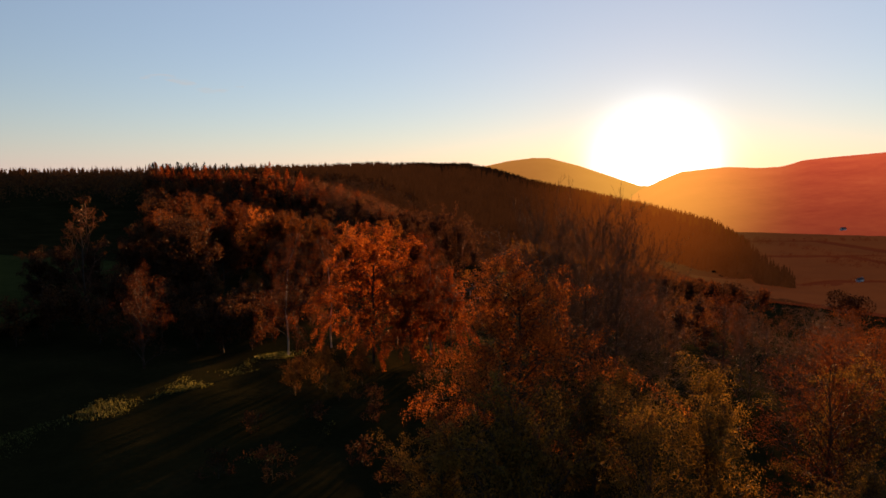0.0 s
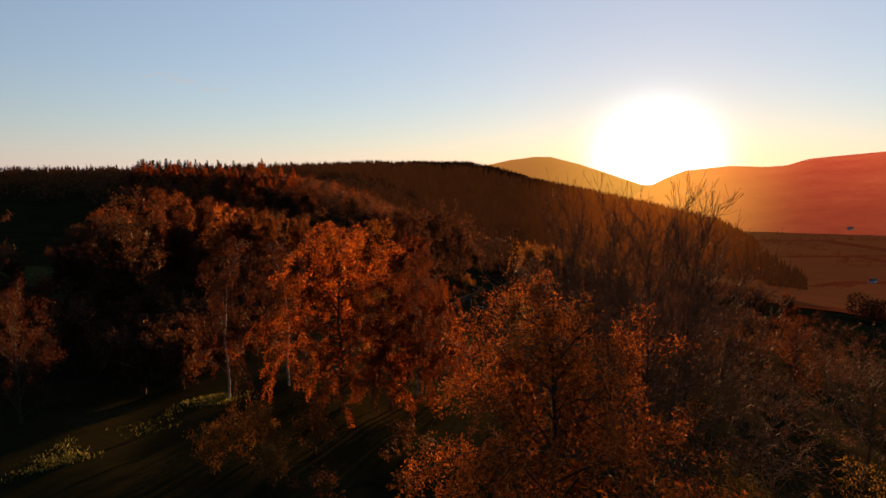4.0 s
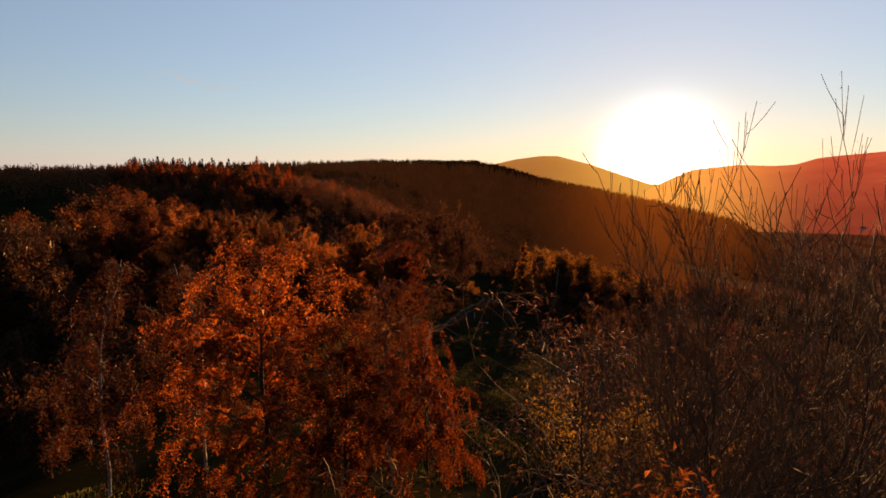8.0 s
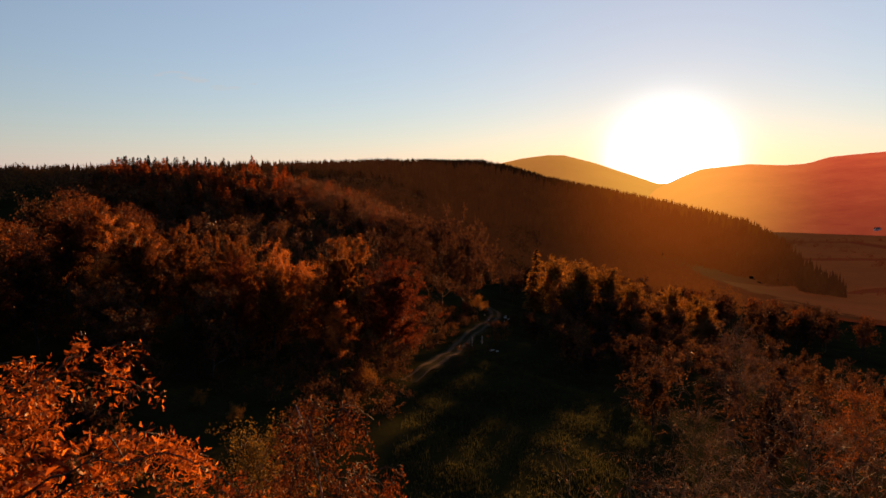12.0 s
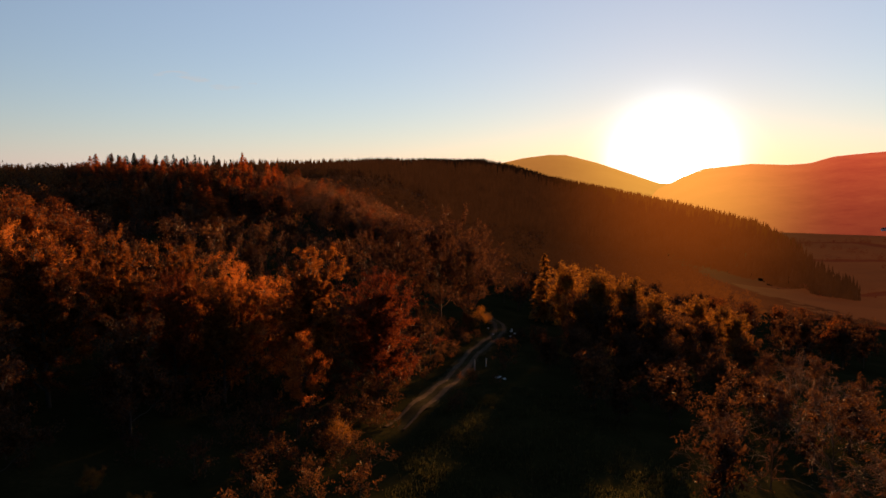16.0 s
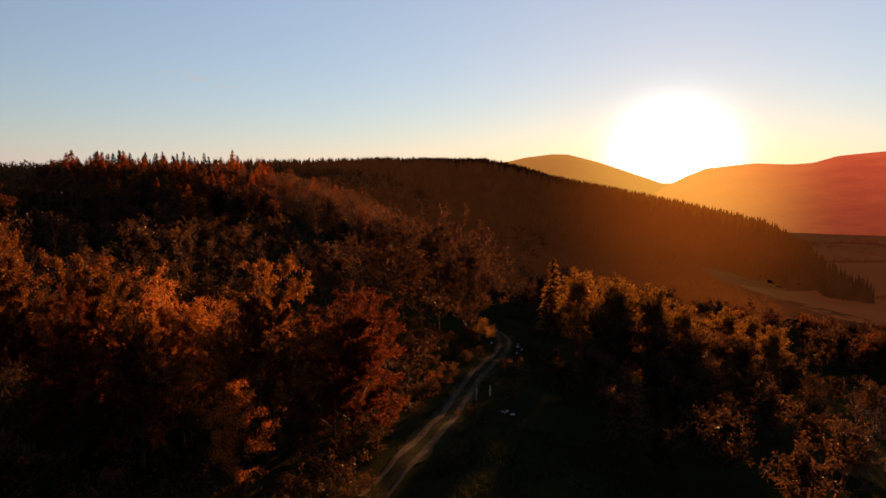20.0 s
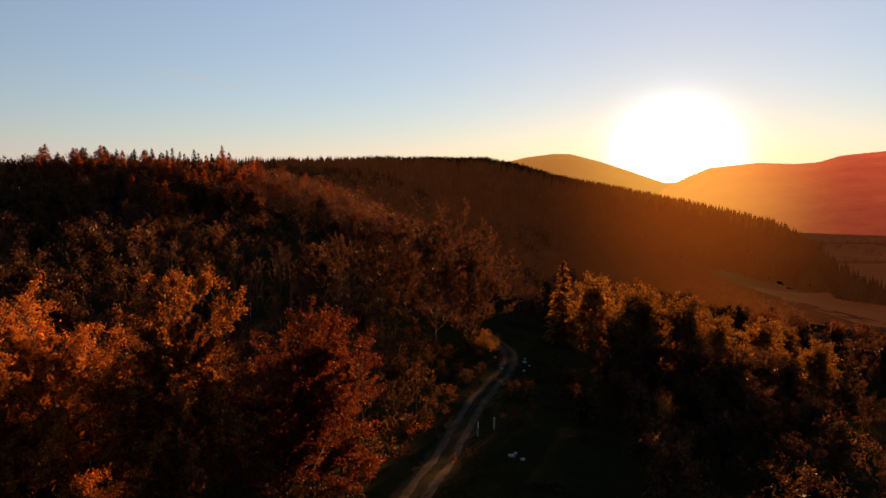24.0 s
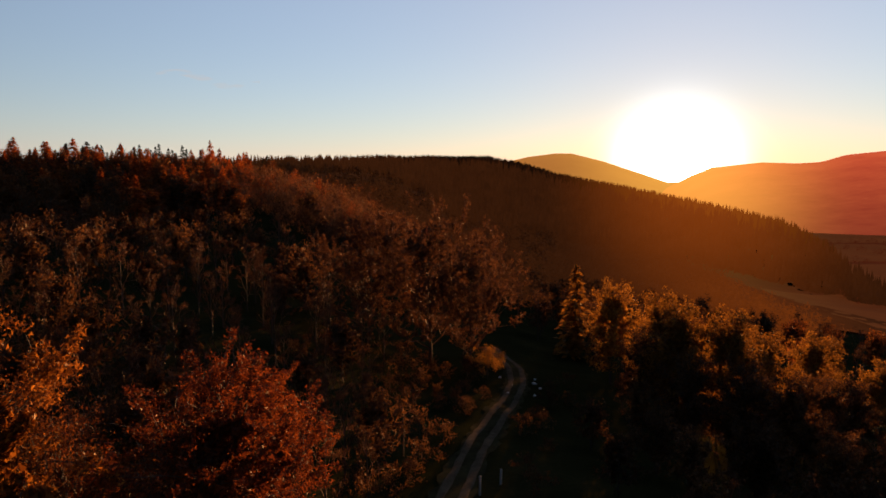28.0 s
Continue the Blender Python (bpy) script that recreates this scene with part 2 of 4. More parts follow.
# ---- mesh helpers ----
class Geo:
    """Collects quads (triangles as quads with a doubled point are avoided)."""
    def __init__(self):
        self.v, self.f, self.n = [], [], 0

    def add(self, verts, faces):
        self.v.append(np.asarray(verts, float).reshape(-1, 3))
        self.f.append(np.asarray(faces, int).reshape(-1, 4) + self.n)
        self.n += len(self.v[-1])

    def quads(self, q):
        """q: n x 4 x 3 loose quads."""
        n = len(q)
        self.add(q.reshape(-1, 3), np.arange(4 * n).reshape(n, 4))

    def tube(self, pts, radii, sides=5):
        pts, radii = np.asarray(pts, float), np.asarray(radii, float)
        tan = np.gradient(pts, axis=0)
        tan /= np.linalg.norm(tan, axis=1)[:, None] + 1e-9
        ref = np.where(np.abs(tan[:, [2]]) > 0.9, [[1.0, 0, 0]], [[0, 0, 1.0]])
        a = np.cross(tan, ref)
        a /= np.linalg.norm(a, axis=1)[:, None] + 1e-9
        b = np.cross(tan, a)
        th = np.arange(sides) * 2 * np.pi / sides
        ring = pts[:, None] + radii[:, None, None] * (a[:, None] * np.cos(th)[None, :, None] + b[:, None] * np.sin(th)[None, :, None])
        k = len(pts)
        i = np.arange(k - 1)[:, None] * sides + np.arange(sides)[None]
        j = np.arange(k - 1)[:, None] * sides + (np.arange(sides)[None] + 1) % sides
        self.add(ring, np.stack([i, j, j + sides, i + sides], -1))

    def leaf_mesh(self, name, mat):
        """Loose three-cornered leaves."""
        q = np.concatenate(self.v).reshape(-1, 4, 3)[:, :3].reshape(-1, 3)
        n = len(q)
        me = bpy.data.meshes.new(name)
        me.vertices.add(n), me.loops.add(n), me.polygons.add(n // 3)
        me.vertices.foreach_set("co", q.astype(np.float32).ravel())
        me.loops.foreach_set("vertex_index", np.arange(n, dtype=np.int32))
        me.polygons.foreach_set("loop_start", np.arange(0, n, 3, dtype=np.int32))
        me.update(calc_edges=True)
        me.materials.append(mat)
        return me

    def mesh(self, name, mat, smooth=False, weld=False):
        v, f = np.concatenate(self.v), np.concatenate(self.f)
        if weld:
            _, first, back = np.unique(np.round(v, 5), axis=0, return_index=True, return_inverse=True)
            v, f = v[first], back.ravel()[f]
        me = bpy.data.meshes.new(name)
        me.vertices.add(len(v)), me.loops.add(f.size), me.polygons.add(len(f))
        me.vertices.foreach_set("co", v.astype(np.float32).ravel())
        me.loops.foreach_set("vertex_index", f.astype(np.int32).ravel())
        me.polygons.foreach_set("loop_start", np.arange(0, f.size, 4, dtype=np.int32))
        if smooth:
            me.polygons.foreach_set("use_smooth", np.ones(len(f), bool))
        me.update(calc_edges=True)
        me.materials.append(mat)
        return me


def unit(v):
    return v / (np.linalg.norm(v, axis=-1, keepdims=True) + 1e-9)


def leaf_quads(rng, centres, size, long=1.5, hang=0.0):
    """Kite-shaped leaves at the centres, turned at random."""
    n = len(centres)
    d = rng.normal(size=(n, 3))
    d[:, 2] -= hang
    d = unit(d)
    s = unit(np.cross(d, rng.normal(size=(n, 3))))
    k = (size * rng.uniform(0.6, 1.35, n))[:, None]
    return np.stack([centres - d * k * long * 0.5, centres + s * k * 0.5, centres + d * k * long * 0.5, centres - s * k * 0.5], 1)


# ---- the lie of the land ----
def base_height(y):
    return np.interp(y, [-4000, -200, 0, 45, 90, 140, 175, 260, 500, 900, 1400, 5000], [20, 4, 1, 0, -4, -10.5, -14, -22, -38, -48, -62, -110])


def height(x, y):
    x, y = np.asarray(x, float), np.asarray(y, float)
    z = base_height(y)
    rise = np.interp(y, [-100, 0, 60, 85, 110, 150, 190, 235, 255, 400, 650, 1100], [0.0, 0.0, 0.03, 0.15, 0.24, 0.36, 0.44, 0.62, 0.7, 1.05, 1.4, 1.7])
    z = z + rise * 40 * (1 - np.exp(-np.maximum(0, -x - 3) / 40))
    z = z - 0.14 * np.minimum(np.maximum(0, x - 10), 250)
    z = z - 2.5 * np.exp(-((x + 26) / 16) ** 2 - ((y - 142) / 16) ** 2)
    # the wooded ridge that comes down to the bend of the lane
    along = np.clip((x + 100) / 115, 0, 1)
    off = (y - (330 - 87 * along)) * 0.8
    z = z + (3 + 7 * along) * np.exp(-(off / np.where(off < 0, 34.0, 22.0)) ** 2) * np.exp(-(np.maximum(0, x + 8) / 13) ** 2) * np.exp(-(np.maximum(0, -x - 110) / 30) ** 2)
    # the spur with the conifers: its crest swings towards the flight line as it falls to the valley
    crest_y = np.interp(x, [-600, 0, 130, 200, 270, 420], [1300, 1150, 1010, 820, 590, 430])
    crest_z = np.interp(x, [-900, -600, -430, -330, -130, 40, 90, 135, 180, 235, 262, 285, 320], [-30, -18, 4, 15, 28, 25, 14, -2, -14, -30, -40, -66, -95])
    w = np.where(y < crest_y, np.exp(-((y - crest_y) / np.interp(x, [0, 130, 200, 262], [330.0, 200.0, 110.0, 55.0])) ** 2), np.exp(-((y - crest_y) / np.interp(x, [0, 200, 320], [200.0, 120.0, 60.0])) ** 2))
    w = w * np.interp(x, [275, 330], [1, 0])
    z = z * (1 - w) + np.maximum(crest_z, z - 10) * w
    z = z + 0.25 * np.sin(x * 0.21 + 1.3) * np.sin(y * 0.17) + 0.12 * np.sin(x * 0.7 + y * 0.45)
    return z


def make_ground():
    def axis(lo, hi, step, out):
        a = list(np.arange(lo, hi + 0.1, step))
        s = step
        while a[-1] < out:
            s = s * 1.16 if s < 12 or abs(a[-1]) > 1350 else s
            a.append(a[-1] + s)
        s = step
        while a[0] > -out:
            s = s * 1.16 if s < 12 or abs(a[0]) > 300 else s
            a.insert(0, a[0] - s)
        return np.array(a)
    xs, ys = axis(-60, 70, 2.0, 4800), axis(-10, 210, 2.0, 4800)
    X, Y = np.meshgrid(xs, ys)
    g = Geo()
    nx = len(xs)
    i = (np.arange(len(ys) - 1)[:, None] * nx + np.arange(nx - 1)[None])
    g.add(np.stack([X, Y, height(X, Y)], -1), np.stack([i, i + 1, i + nx + 1, i + nx], -1))
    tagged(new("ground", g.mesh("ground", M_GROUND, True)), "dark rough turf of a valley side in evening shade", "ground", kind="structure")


make_ground()


def far_hill(name, mat, label, az0, az1, near, far, skyline, foot):
    """A far hill as a sector of land: skyline gives the height at the far rim, by azimuth in degrees."""
    az, r = np.radians(np.linspace(az0, az1, 160)), np.linspace(0, 1, 30)
    A, R = np.meshgrid(az, r)
    top = np.interp(np.degrees(A), *skyline)
    bumps = 1 + 0.05 * np.sin(A * 55) + 0.03 * np.sin(A * 131 + 2)
    d = near + (far - near) * R
    crest = np.sin(np.minimum(R / 0.8, 1.0) * np.pi / 2) ** 1.3
    z = foot + (top - foot) * crest * np.where(R < 0.75, bumps * 0 + 1, 1) - np.maximum(0, R - 0.8) * 300
    z = z + 6 * np.sin(A * 90 + R * 9) * (1 - crest) * R
    g = Geo()
    n = A.shape[1]
    i = np.arange(len(r) - 1)[:, None] * n + np.arange(n - 1)[None]
    g.add(np.stack([d * np.sin(A), d * np.cos(A), z], -1), np.stack([i, i + 1, i + n + 1, i + n], -1))
    tagged(new(name, g.mesh(name, mat, True)), label, "hill", kind="structure")


# these hills glow by themselves: the haze is in their emission
far_hill("backdrop_peak", M_FAR_PEAK, "far rounded moorland hill, orange haze painted as glow", -4, 24, 1700, 3600,
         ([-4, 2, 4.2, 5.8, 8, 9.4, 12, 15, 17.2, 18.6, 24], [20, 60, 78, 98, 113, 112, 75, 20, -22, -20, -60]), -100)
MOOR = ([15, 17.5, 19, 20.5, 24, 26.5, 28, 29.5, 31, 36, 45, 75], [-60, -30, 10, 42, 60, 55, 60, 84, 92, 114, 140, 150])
far_hill("backdrop_moor", M_FAR_MOOR, "far broad moorland slope, red sunset haze painted as glow", 14, 75, 1200, 3300,
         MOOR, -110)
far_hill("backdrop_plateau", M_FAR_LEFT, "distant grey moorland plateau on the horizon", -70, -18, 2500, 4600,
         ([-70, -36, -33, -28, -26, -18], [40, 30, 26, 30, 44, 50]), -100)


# ---- trees ----
def skeleton(rng, tall, wide, limbs, first=0.2, lift=0.6, droop=0.0, profile=None, wobble=0.03, subs=(4, 7), stout=1.0, bend=1.0, twigs=(3, 6)):
    """Trunk, limbs, branches and twigs as (points, start radius, end radius, level)."""
    out = []
    n = 9
    t = np.linspace(0, 1, n)
    off = np.cumsum(rng.normal(0, wobble * tall / n ** 0.5, (n, 2)), 0) * t[:, None]
    trunk = np.column_stack([off, t * tall * 0.97])
    r0 = tall * 0.014 * stout
    out.append((trunk, r0, r0 * 0.12, 0))
    az = rng.uniform(0, 6.28)
    for i in range(limbs):
        f = first + (0.97 - first) * ((i + rng.uniform(0.1, 0.9)) / limbs) ** 0.9
        az += 2.4 + rng.normal(0, 0.3)
        p0 = np.array([np.interp(f, t, trunk[:, k]) for k in range(3)])
        u = (f - first) / (1 - first)
        ln = wide * (profile(u) if profile else math.sin(math.pi * min(1, 0.25 + 0.72 * u)) ** 0.8) * rng.uniform(0.75, 1.15)
        el = lift + 0.5 * u
        m = 9
        s = np.linspace(0, 1, m)
        d = np.array([math.cos(az) * math.cos(el), math.sin(az) * math.cos(el), math.sin(el)])
        pts = p0 + d * (s * ln)[:, None] + np.cumsum(rng.normal(0, 0.035 * ln * bend, (m, 3)), 0) * s[:, None]
        pts[:, 2] -= droop * ln * s ** 2.2
        rl = r0 * (0.55 - 0.3 * u)
        out.append((pts, rl * (0.9 - 0.3 * u), rl * 0.12, 1))
        for k in range(rng.integers(*subs)):
            q0 = pts[rng.integers(2, m)]
            e = unit(d + rng.normal(0, 0.65, 3) + np.array([0, 0, 0.25 - droop]))
            bl = ln * rng.uniform(0.25, 0.5)
            sb = np.linspace(0, 1, 5)
            bp = q0 + e * (sb * bl)[:, None] + np.cumsum(rng.normal(0, 0.04 * bl * bend, (5, 3)), 0) * sb[:, None]
            bp[:, 2] -= droop * bl * 1.2 * sb ** 2
            out.append((bp, rl * 0.3, rl * 0.09, 2))
            for w in range(rng.integers(*twigs)):
                w0 = bp[rng.integers(1, 5)]
                we = unit(e + rng.normal(0, 0.6, 3) + np.array([0, 0, 0.2 - 1.4 * droop]))
                wl = bl * rng.uniform(0.3, 0.6)
                sw = np.linspace(0, 1, 4)
                wp = w0 + we * (sw * wl)[:, None]
                wp[:, 2] -= droop * wl * 1.5 * sw ** 2
                out.append((wp, rl * 0.1, rl * 0.04, 3))
    return out


def wood_parts(branches, bark, limb_bark, thin=0.008, max_level=3, split=True):
    """The trunk, and each limb with its twigs (or all of them in one, for trees that stay far off)."""
    tr, limbs = Geo(), []
    for pts, a, b, lv in branches:
        if lv > max_level:
            continue
        if lv == 1 and (split or not limbs):
            limbs.append(Geo())
        g = tr if lv == 0 else limbs[-1]
        old = np.concatenate(g.v) if lv > 1 else None
        g.tube(pts, np.linspace(max(a, thin), max(b, thin), len(pts)), ((7, 5, 4, 3) if split else (5, 3, 3, 3))[lv])
        if lv > 1:  # grow out of the limb: one shared corner
            g.v[-1][0] = old[np.argmin(((old - pts[0]) ** 2).sum(1))]
    return [("trunk", tr.mesh("trunk", bark, True), "")] + [("limb" if split else "branchwork", g.mesh("limb", limb_bark, True, split), "") for g in limbs]


def leaves_on(rng, branches, count, size, spread, hang=0.0, levels=(2, 3), bald=0.0):
    tw = [b for b in branches if b[3] in levels and rng.random() >= bald]
    ln = np.array([np.linalg.norm(b[0][-1] - b[0][0]) for b in tw])
    pick = rng.choice(len(tw), count, p=ln / ln.sum())
    u = rng.uniform(0.15, 1.05, count)
    c = np.zeros((count, 3))
    for i in range(len(tw)):
        m = pick == i
        if m.any():
            p = tw[i][0]
            s = np.linspace(0, 1, len(p))
            c[m] = np.stack([np.interp(u[m], s, p[:, k]) for k in range(3)], 1)
    c += rng.normal(0, spread, c.shape)
    c[:, 2] -= np.abs(rng.normal(0, hang, count))
    return c


TOPS = {}


def assemble(name, parts, label, category, group):
    """A thing: an empty at its base with its parts as meshes under it. It waits below ground as a pattern for copies."""
    root = new(name)
    TOPS[root.name] = max(max(v.co.z for v in me.vertices) for _, me, _ in parts)
    for pn, me, lab in parts:
        ob = new(pn, me)
        ob.parent = root
        tagged(ob, lab, kind="stuff" if pn == "spray" else "")
    return tagged(root, label, category, group)


def leafy(seed, name, label, group, tall, wide, limbs, leaf_mat, count, size, bark=None, limb_bark=None, droop=0.1, lift=0.6, first=0.2, hang=0.1, spread=0.16, max_level=2, thin=0.012, category="tree", profile=None, levels=(2, 3), split=True, core=0, stout=1.0, wobble=0.03, bald=0.0):
    rng = np.random.default_rng(seed)
    br = skeleton(rng, tall, wide, limbs, first, lift, droop, profile, subs=(4, 7) if split else (3, 5), stout=stout, wobble=wobble)
    g = Geo()
    g.quads(leaf_quads(rng, leaves_on(rng, br, count, size, spread, hang, levels, bald), size, hang=0.5))
    if core:  # the close-set inner foliage
        inner = leaves_on(rng, br, core, size, spread * 1.5, hang, (1, 2))
        axis = np.array([0, 0, 0.55 * tall])
        g.quads(leaf_quads(rng, axis + (inner - axis) * 0.66, size * 2.3, hang=0.5))
    return assemble(name, wood_parts(br, bark or M_BARK, limb_bark or M_BARK, thin, max_level, split) + [("crown", g.leaf_mesh("crown", leaf_mat), "")], label, category, group)


def bare(seed, name, label, group, tall, wide, limbs, bark, lift=0.75, droop=0.0, first=0.15, thin=0.01, buds=0, category="tree", split=True, bud_size=0.1, profile=None, max_level=3, bud_long=1.5, bud_mat=None, subs=(4, 7), stout=1.0, twigs=(3, 6), wobble=0.03):
    rng = np.random.default_rng(seed)
    br = skeleton(rng, tall, wide, limbs, first, lift, droop, profile, subs=subs, stout=stout, bend=1.9, twigs=twigs, wobble=wobble)
    parts = wood_parts(br, M_BARK, bark, thin, max_level, split)
    if buds:
        g = Geo()
        g.quads(leaf_quads(rng, leaves_on(rng, br, buds, 0.1, 0.08, 0, (3,)), bud_size, bud_long))
        parts.append(("spray", g.leaf_mesh("spray", bud_mat or M_BROWN), "spray of fine twigs and last leaves"))
    return assemble(name, parts, label, category, group)


def conifer(seed, name, label, group, tall, wide, mat, whorls=34, arms=7, tufts=4, first=0.06):
    """Whorls of drooping, feathered branches, shorter towards the tip."""
    rng = np.random.default_rng(seed)
    tr, cr = Geo(), Geo()
    t = np.linspace(0, 1, 6)
    tr.tube(np.column_stack([rng.normal(0, 0.04, 6), rng.normal(0, 0.04, 6), t * tall]), tall * 0.01 * (1.01 - t) ** 1.3, 6)
    c, out, size = [], [], []
    for i in range(whorls):
        f = first + (1 - first) * (i + rng.uniform(-0.3, 0.3)) / whorls
        f = min(max(f, first), 0.995)
        ln = wide * (1 - f) ** 0.75 * rng.uniform(0.6, 1.15) + 0.1
        for k in range(arms):
            a = rng.uniform(0, 6.28)
            f2 = min(f + rng.uniform(-0.5, 0.5) / whorls, 0.99)
            l2 = (wide * (1 - f2) ** 0.78 + 0.1) * rng.uniform(0.55, 1.1)
            for s in (np.arange(tufts) + rng.uniform(0.3, 1.0)) / tufts:
                c.append((math.cos(a) * l2 * s, math.sin(a) * l2 * s, f2 * tall + 0.15 * l2 * s - 0.35 * l2 * s * s + rng.normal(0, 0.1)))
                out.append((math.cos(a), math.sin(a), -0.25))
                size.append(0.25 + 0.5 * l2 / tufts)
    c, k = np.array(c), np.array(size)[:, None]
    r = unit(np.array(out) + rng.normal(0, 0.35, c.shape))
    s = unit(np.cross(r, np.array([0, 0, 1.0]) + rng.normal(0, 0.6, c.shape)))
    cr.quads(np.stack([c - r * k * 0.6, c + s * k * 0.45, c + r * k * 1.1, c - s * k * 0.45], 1))
    return assemble(name, (("trunk", tr.mesh("trunk", M_BARK, True), ""), ("crown", cr.mesh("crown", mat), "")), label, category="tree", group=group)


PLANTED, TAKEN = {}, []


def plant(pattern, x, y, top=None, tall=None, turn=None, squeeze=1.0):
    """Sets a tree on the ground at x, y; top: height of its tip above datum."""
    z = float(height(x, y)) - 0.1
    if pattern.name not in PLANTED:
        PLANTED[pattern.name] = TOPS[pattern.name]
        ob = pattern
    else:
        ob = copy_thing(pattern, Matrix())
    s = ((top - z) if top is not None else tall) / PLANTED[pattern.name]
    turn = random.uniform(0, 360) if turn is None else turn
    ob.matrix_basis = Matrix.LocRotScale((x, y, z), Euler((0, 0, radians(turn))), (s * squeeze, s * squeeze, s))
    return ob


# patterns, near: many small leaves
def round_top(u):
    return math.sin(math.pi * min(1.0, 0.3 + 0.66 * u)) ** 0.7


birch_a = leafy(11, "birch_tree", "birch with a full crown of bright orange autumn leaves", "birches", 12, 5.0, 26, M_ORANGE, 42000, 0.075, M_BARK, M_BARK, 0.45, 0.5, 0.10, 0.3, 0.07, profile=round_top, core=8000, stout=0.7, wobble=0.05, bald=0.3)
birch_b = leafy(12, "birch_tree", "weeping silver birch, white trunk, thinning rust leaves", "birches", 12, 3.8, 22, M_RUST, 18000, 0.08, M_BIRCH, M_BARK, 0.55, 0.75, 0.14, 0.4, 0.09, max_level=3, stout=0.55, wobble=0.08)
birch_c = leafy(13, "birch_tree", "rounded birch with dense russet and amber leaves", "birches", 12, 5.2, 28, M_RUSSET, 26000, 0.085, M_BARK, M_BARK, 0.25, 0.55, 0.08, 0.2, 0.08, bald=0.25, profile=round_top, core=14000, stout=0.8, wobble=0.04)
birch_d = leafy(35, "birch_tree", "broad birch, dome of fine russet and amber leaves", "birches", 12, 5.0, 34, M_RUSSET, 60000, 0.065, M_BARK, M_BARK, 0.3, 0.55, 0.08, 0.3, 0.09, bald=0.25, profile=round_top, core=5000, stout=0.8, wobble=0.015)
maple_a = leafy(19, "field_maple", "field maple with amber and rust leaves to the ground", "maples", 12, 4.6, 28, M_AMBER, 34000, 0.105, droop=0.12, lift=0.65, first=0.06, spread=0.08, core=15000, bald=0.3, profile=round_top)
maple_r = leafy(36, "field_maple", "rounded field maple, dark rust-red leaves", "maples", 12, 4.5, 32, M_RUSTRED, 36000, 0.095, droop=0.1, lift=0.65, first=0.05, spread=0.08, core=13000, profile=round_top, bald=0.3)
birch_o = leafy(37, "birch_tree", "young birch with bright red-orange leaves", "birches", 9, 1.9, 22, M_ORANGE, 14000, 0.075, droop=0.3, lift=0.6, first=0.3, spread=0.12, stout=0.6)
olive_a = leafy(14, "sallow_tree", "bushy sallow with olive and yellow leaves", "sallows", 9, 4.4, 26, M_OLIVE, 12000, 0.1, droop=0.1, lift=0.75, first=0.04, spread=0.12, core=1800)
olive_b = leafy(15, "sallow_tree", "low sallow with sparse yellow-green leaves", "sallows", 9, 4.6, 22, M_OLIVE, 9000, 0.095, droop=0.05, lift=0.85, first=0.04)
bare_a = bare(16, "bare_ash_tree", "tall leafless ash with wide upswept twigs", "leafless trees", 13, 5.4, 52, M_TWIG, 0.5, -0.18, 0.25, 0.008, 1200, profile=lambda u: 1.0 - 0.5 * u, subs=(8, 12), stout=0.6, bud_size=0.035, twigs=(4, 7))
brown_a = leafy(20, "alder_tree", "alder with thin withered brown leaves", "alders", 10, 4.6, 28, M_RUST, 11000, 0.09, M_BARK, M_BARK, droop=0.15, lift=0.7, first=0.04, spread=0.2)
bare_b = bare(17, "bare_willow", "leafless willow scrub with arching pale twigs", "leafless trees", 9, 5.2, 30, M_TWIG, 0.7, 0.3, 0.03, 0.009, 3200, stout=0.5, bud_size=0.045, bud_long=3.0, bud_mat=M_TWIGHAZE, twigs=(3, 6))
bush_a = leafy(18, "hazel_bush", "small yellow-leaved hazel bush on the turf", "bushes", 3.2, 1.9, 14, M_YELLOW, 2600, 0.1, droop=0.1, lift=0.9, first=0.03, thin=0.008, category="bush", split=False, max_level=1)
bush_b = leafy(28, "bramble_bush", "dark thicket of bramble with brown leaves", "bushes", 2.6, 2.2, 10, M_BROWN, 700, 0.18, droop=0.3, lift=0.7, first=0.03, thin=0.008, category="bush", split=False, max_level=1)
# middle distance: fewer, larger leaves
FAR = dict(max_level=2, thin=0.025, split=False)
mid_y = leafy(22, "aspen_tree", "slender aspen with glowing yellow crown", "aspens", 12, 4.2, 24, M_YELLOW, 8000, 0.19, droop=0.2, lift=0.5, spread=0.24, first=0.12, core=2600, profile=round_top, bald=0.2, **FAR)
mid_r = leafy(34, "birch_tree", "birch with a dull rust crown in the wood", "birches", 12, 4.4, 20, M_RUST, 6000, 0.19, droop=0.2, spread=0.3, first=0.1, core=2200, **FAR)
mid_b = leafy(23, "oak_tree", "oak with withered brown leaves", "oaks", 12, 5.2, 20, M_BROWN, 6500, 0.2, droop=0.1, lift=0.5, spread=0.26, first=0.1, core=2000, profile=round_top, bald=0.2, **FAR)
mid_t = bare(24, "bare_beech", "broad leafless tree with a haze of fine red-brown twigs", "leafless trees", 20, 11.0, 44, M_REDTWIG, 0.62, -0.05, 0.1, 0.022, 26000, split=False, bud_size=0.15, subs=(5, 8), profile=round_top, bud_long=5.0, bud_mat=M_TWIGHAZE)
low_o = leafy(31, "birch_tree", "birch with rust-coloured crown on the hillside", "birches", 12, 4.0, 12, M_RUST, 1200, 0.4, droop=0.1, spread=0.4, first=0.1, core=350, max_level=1, thin=0.025, split=False)
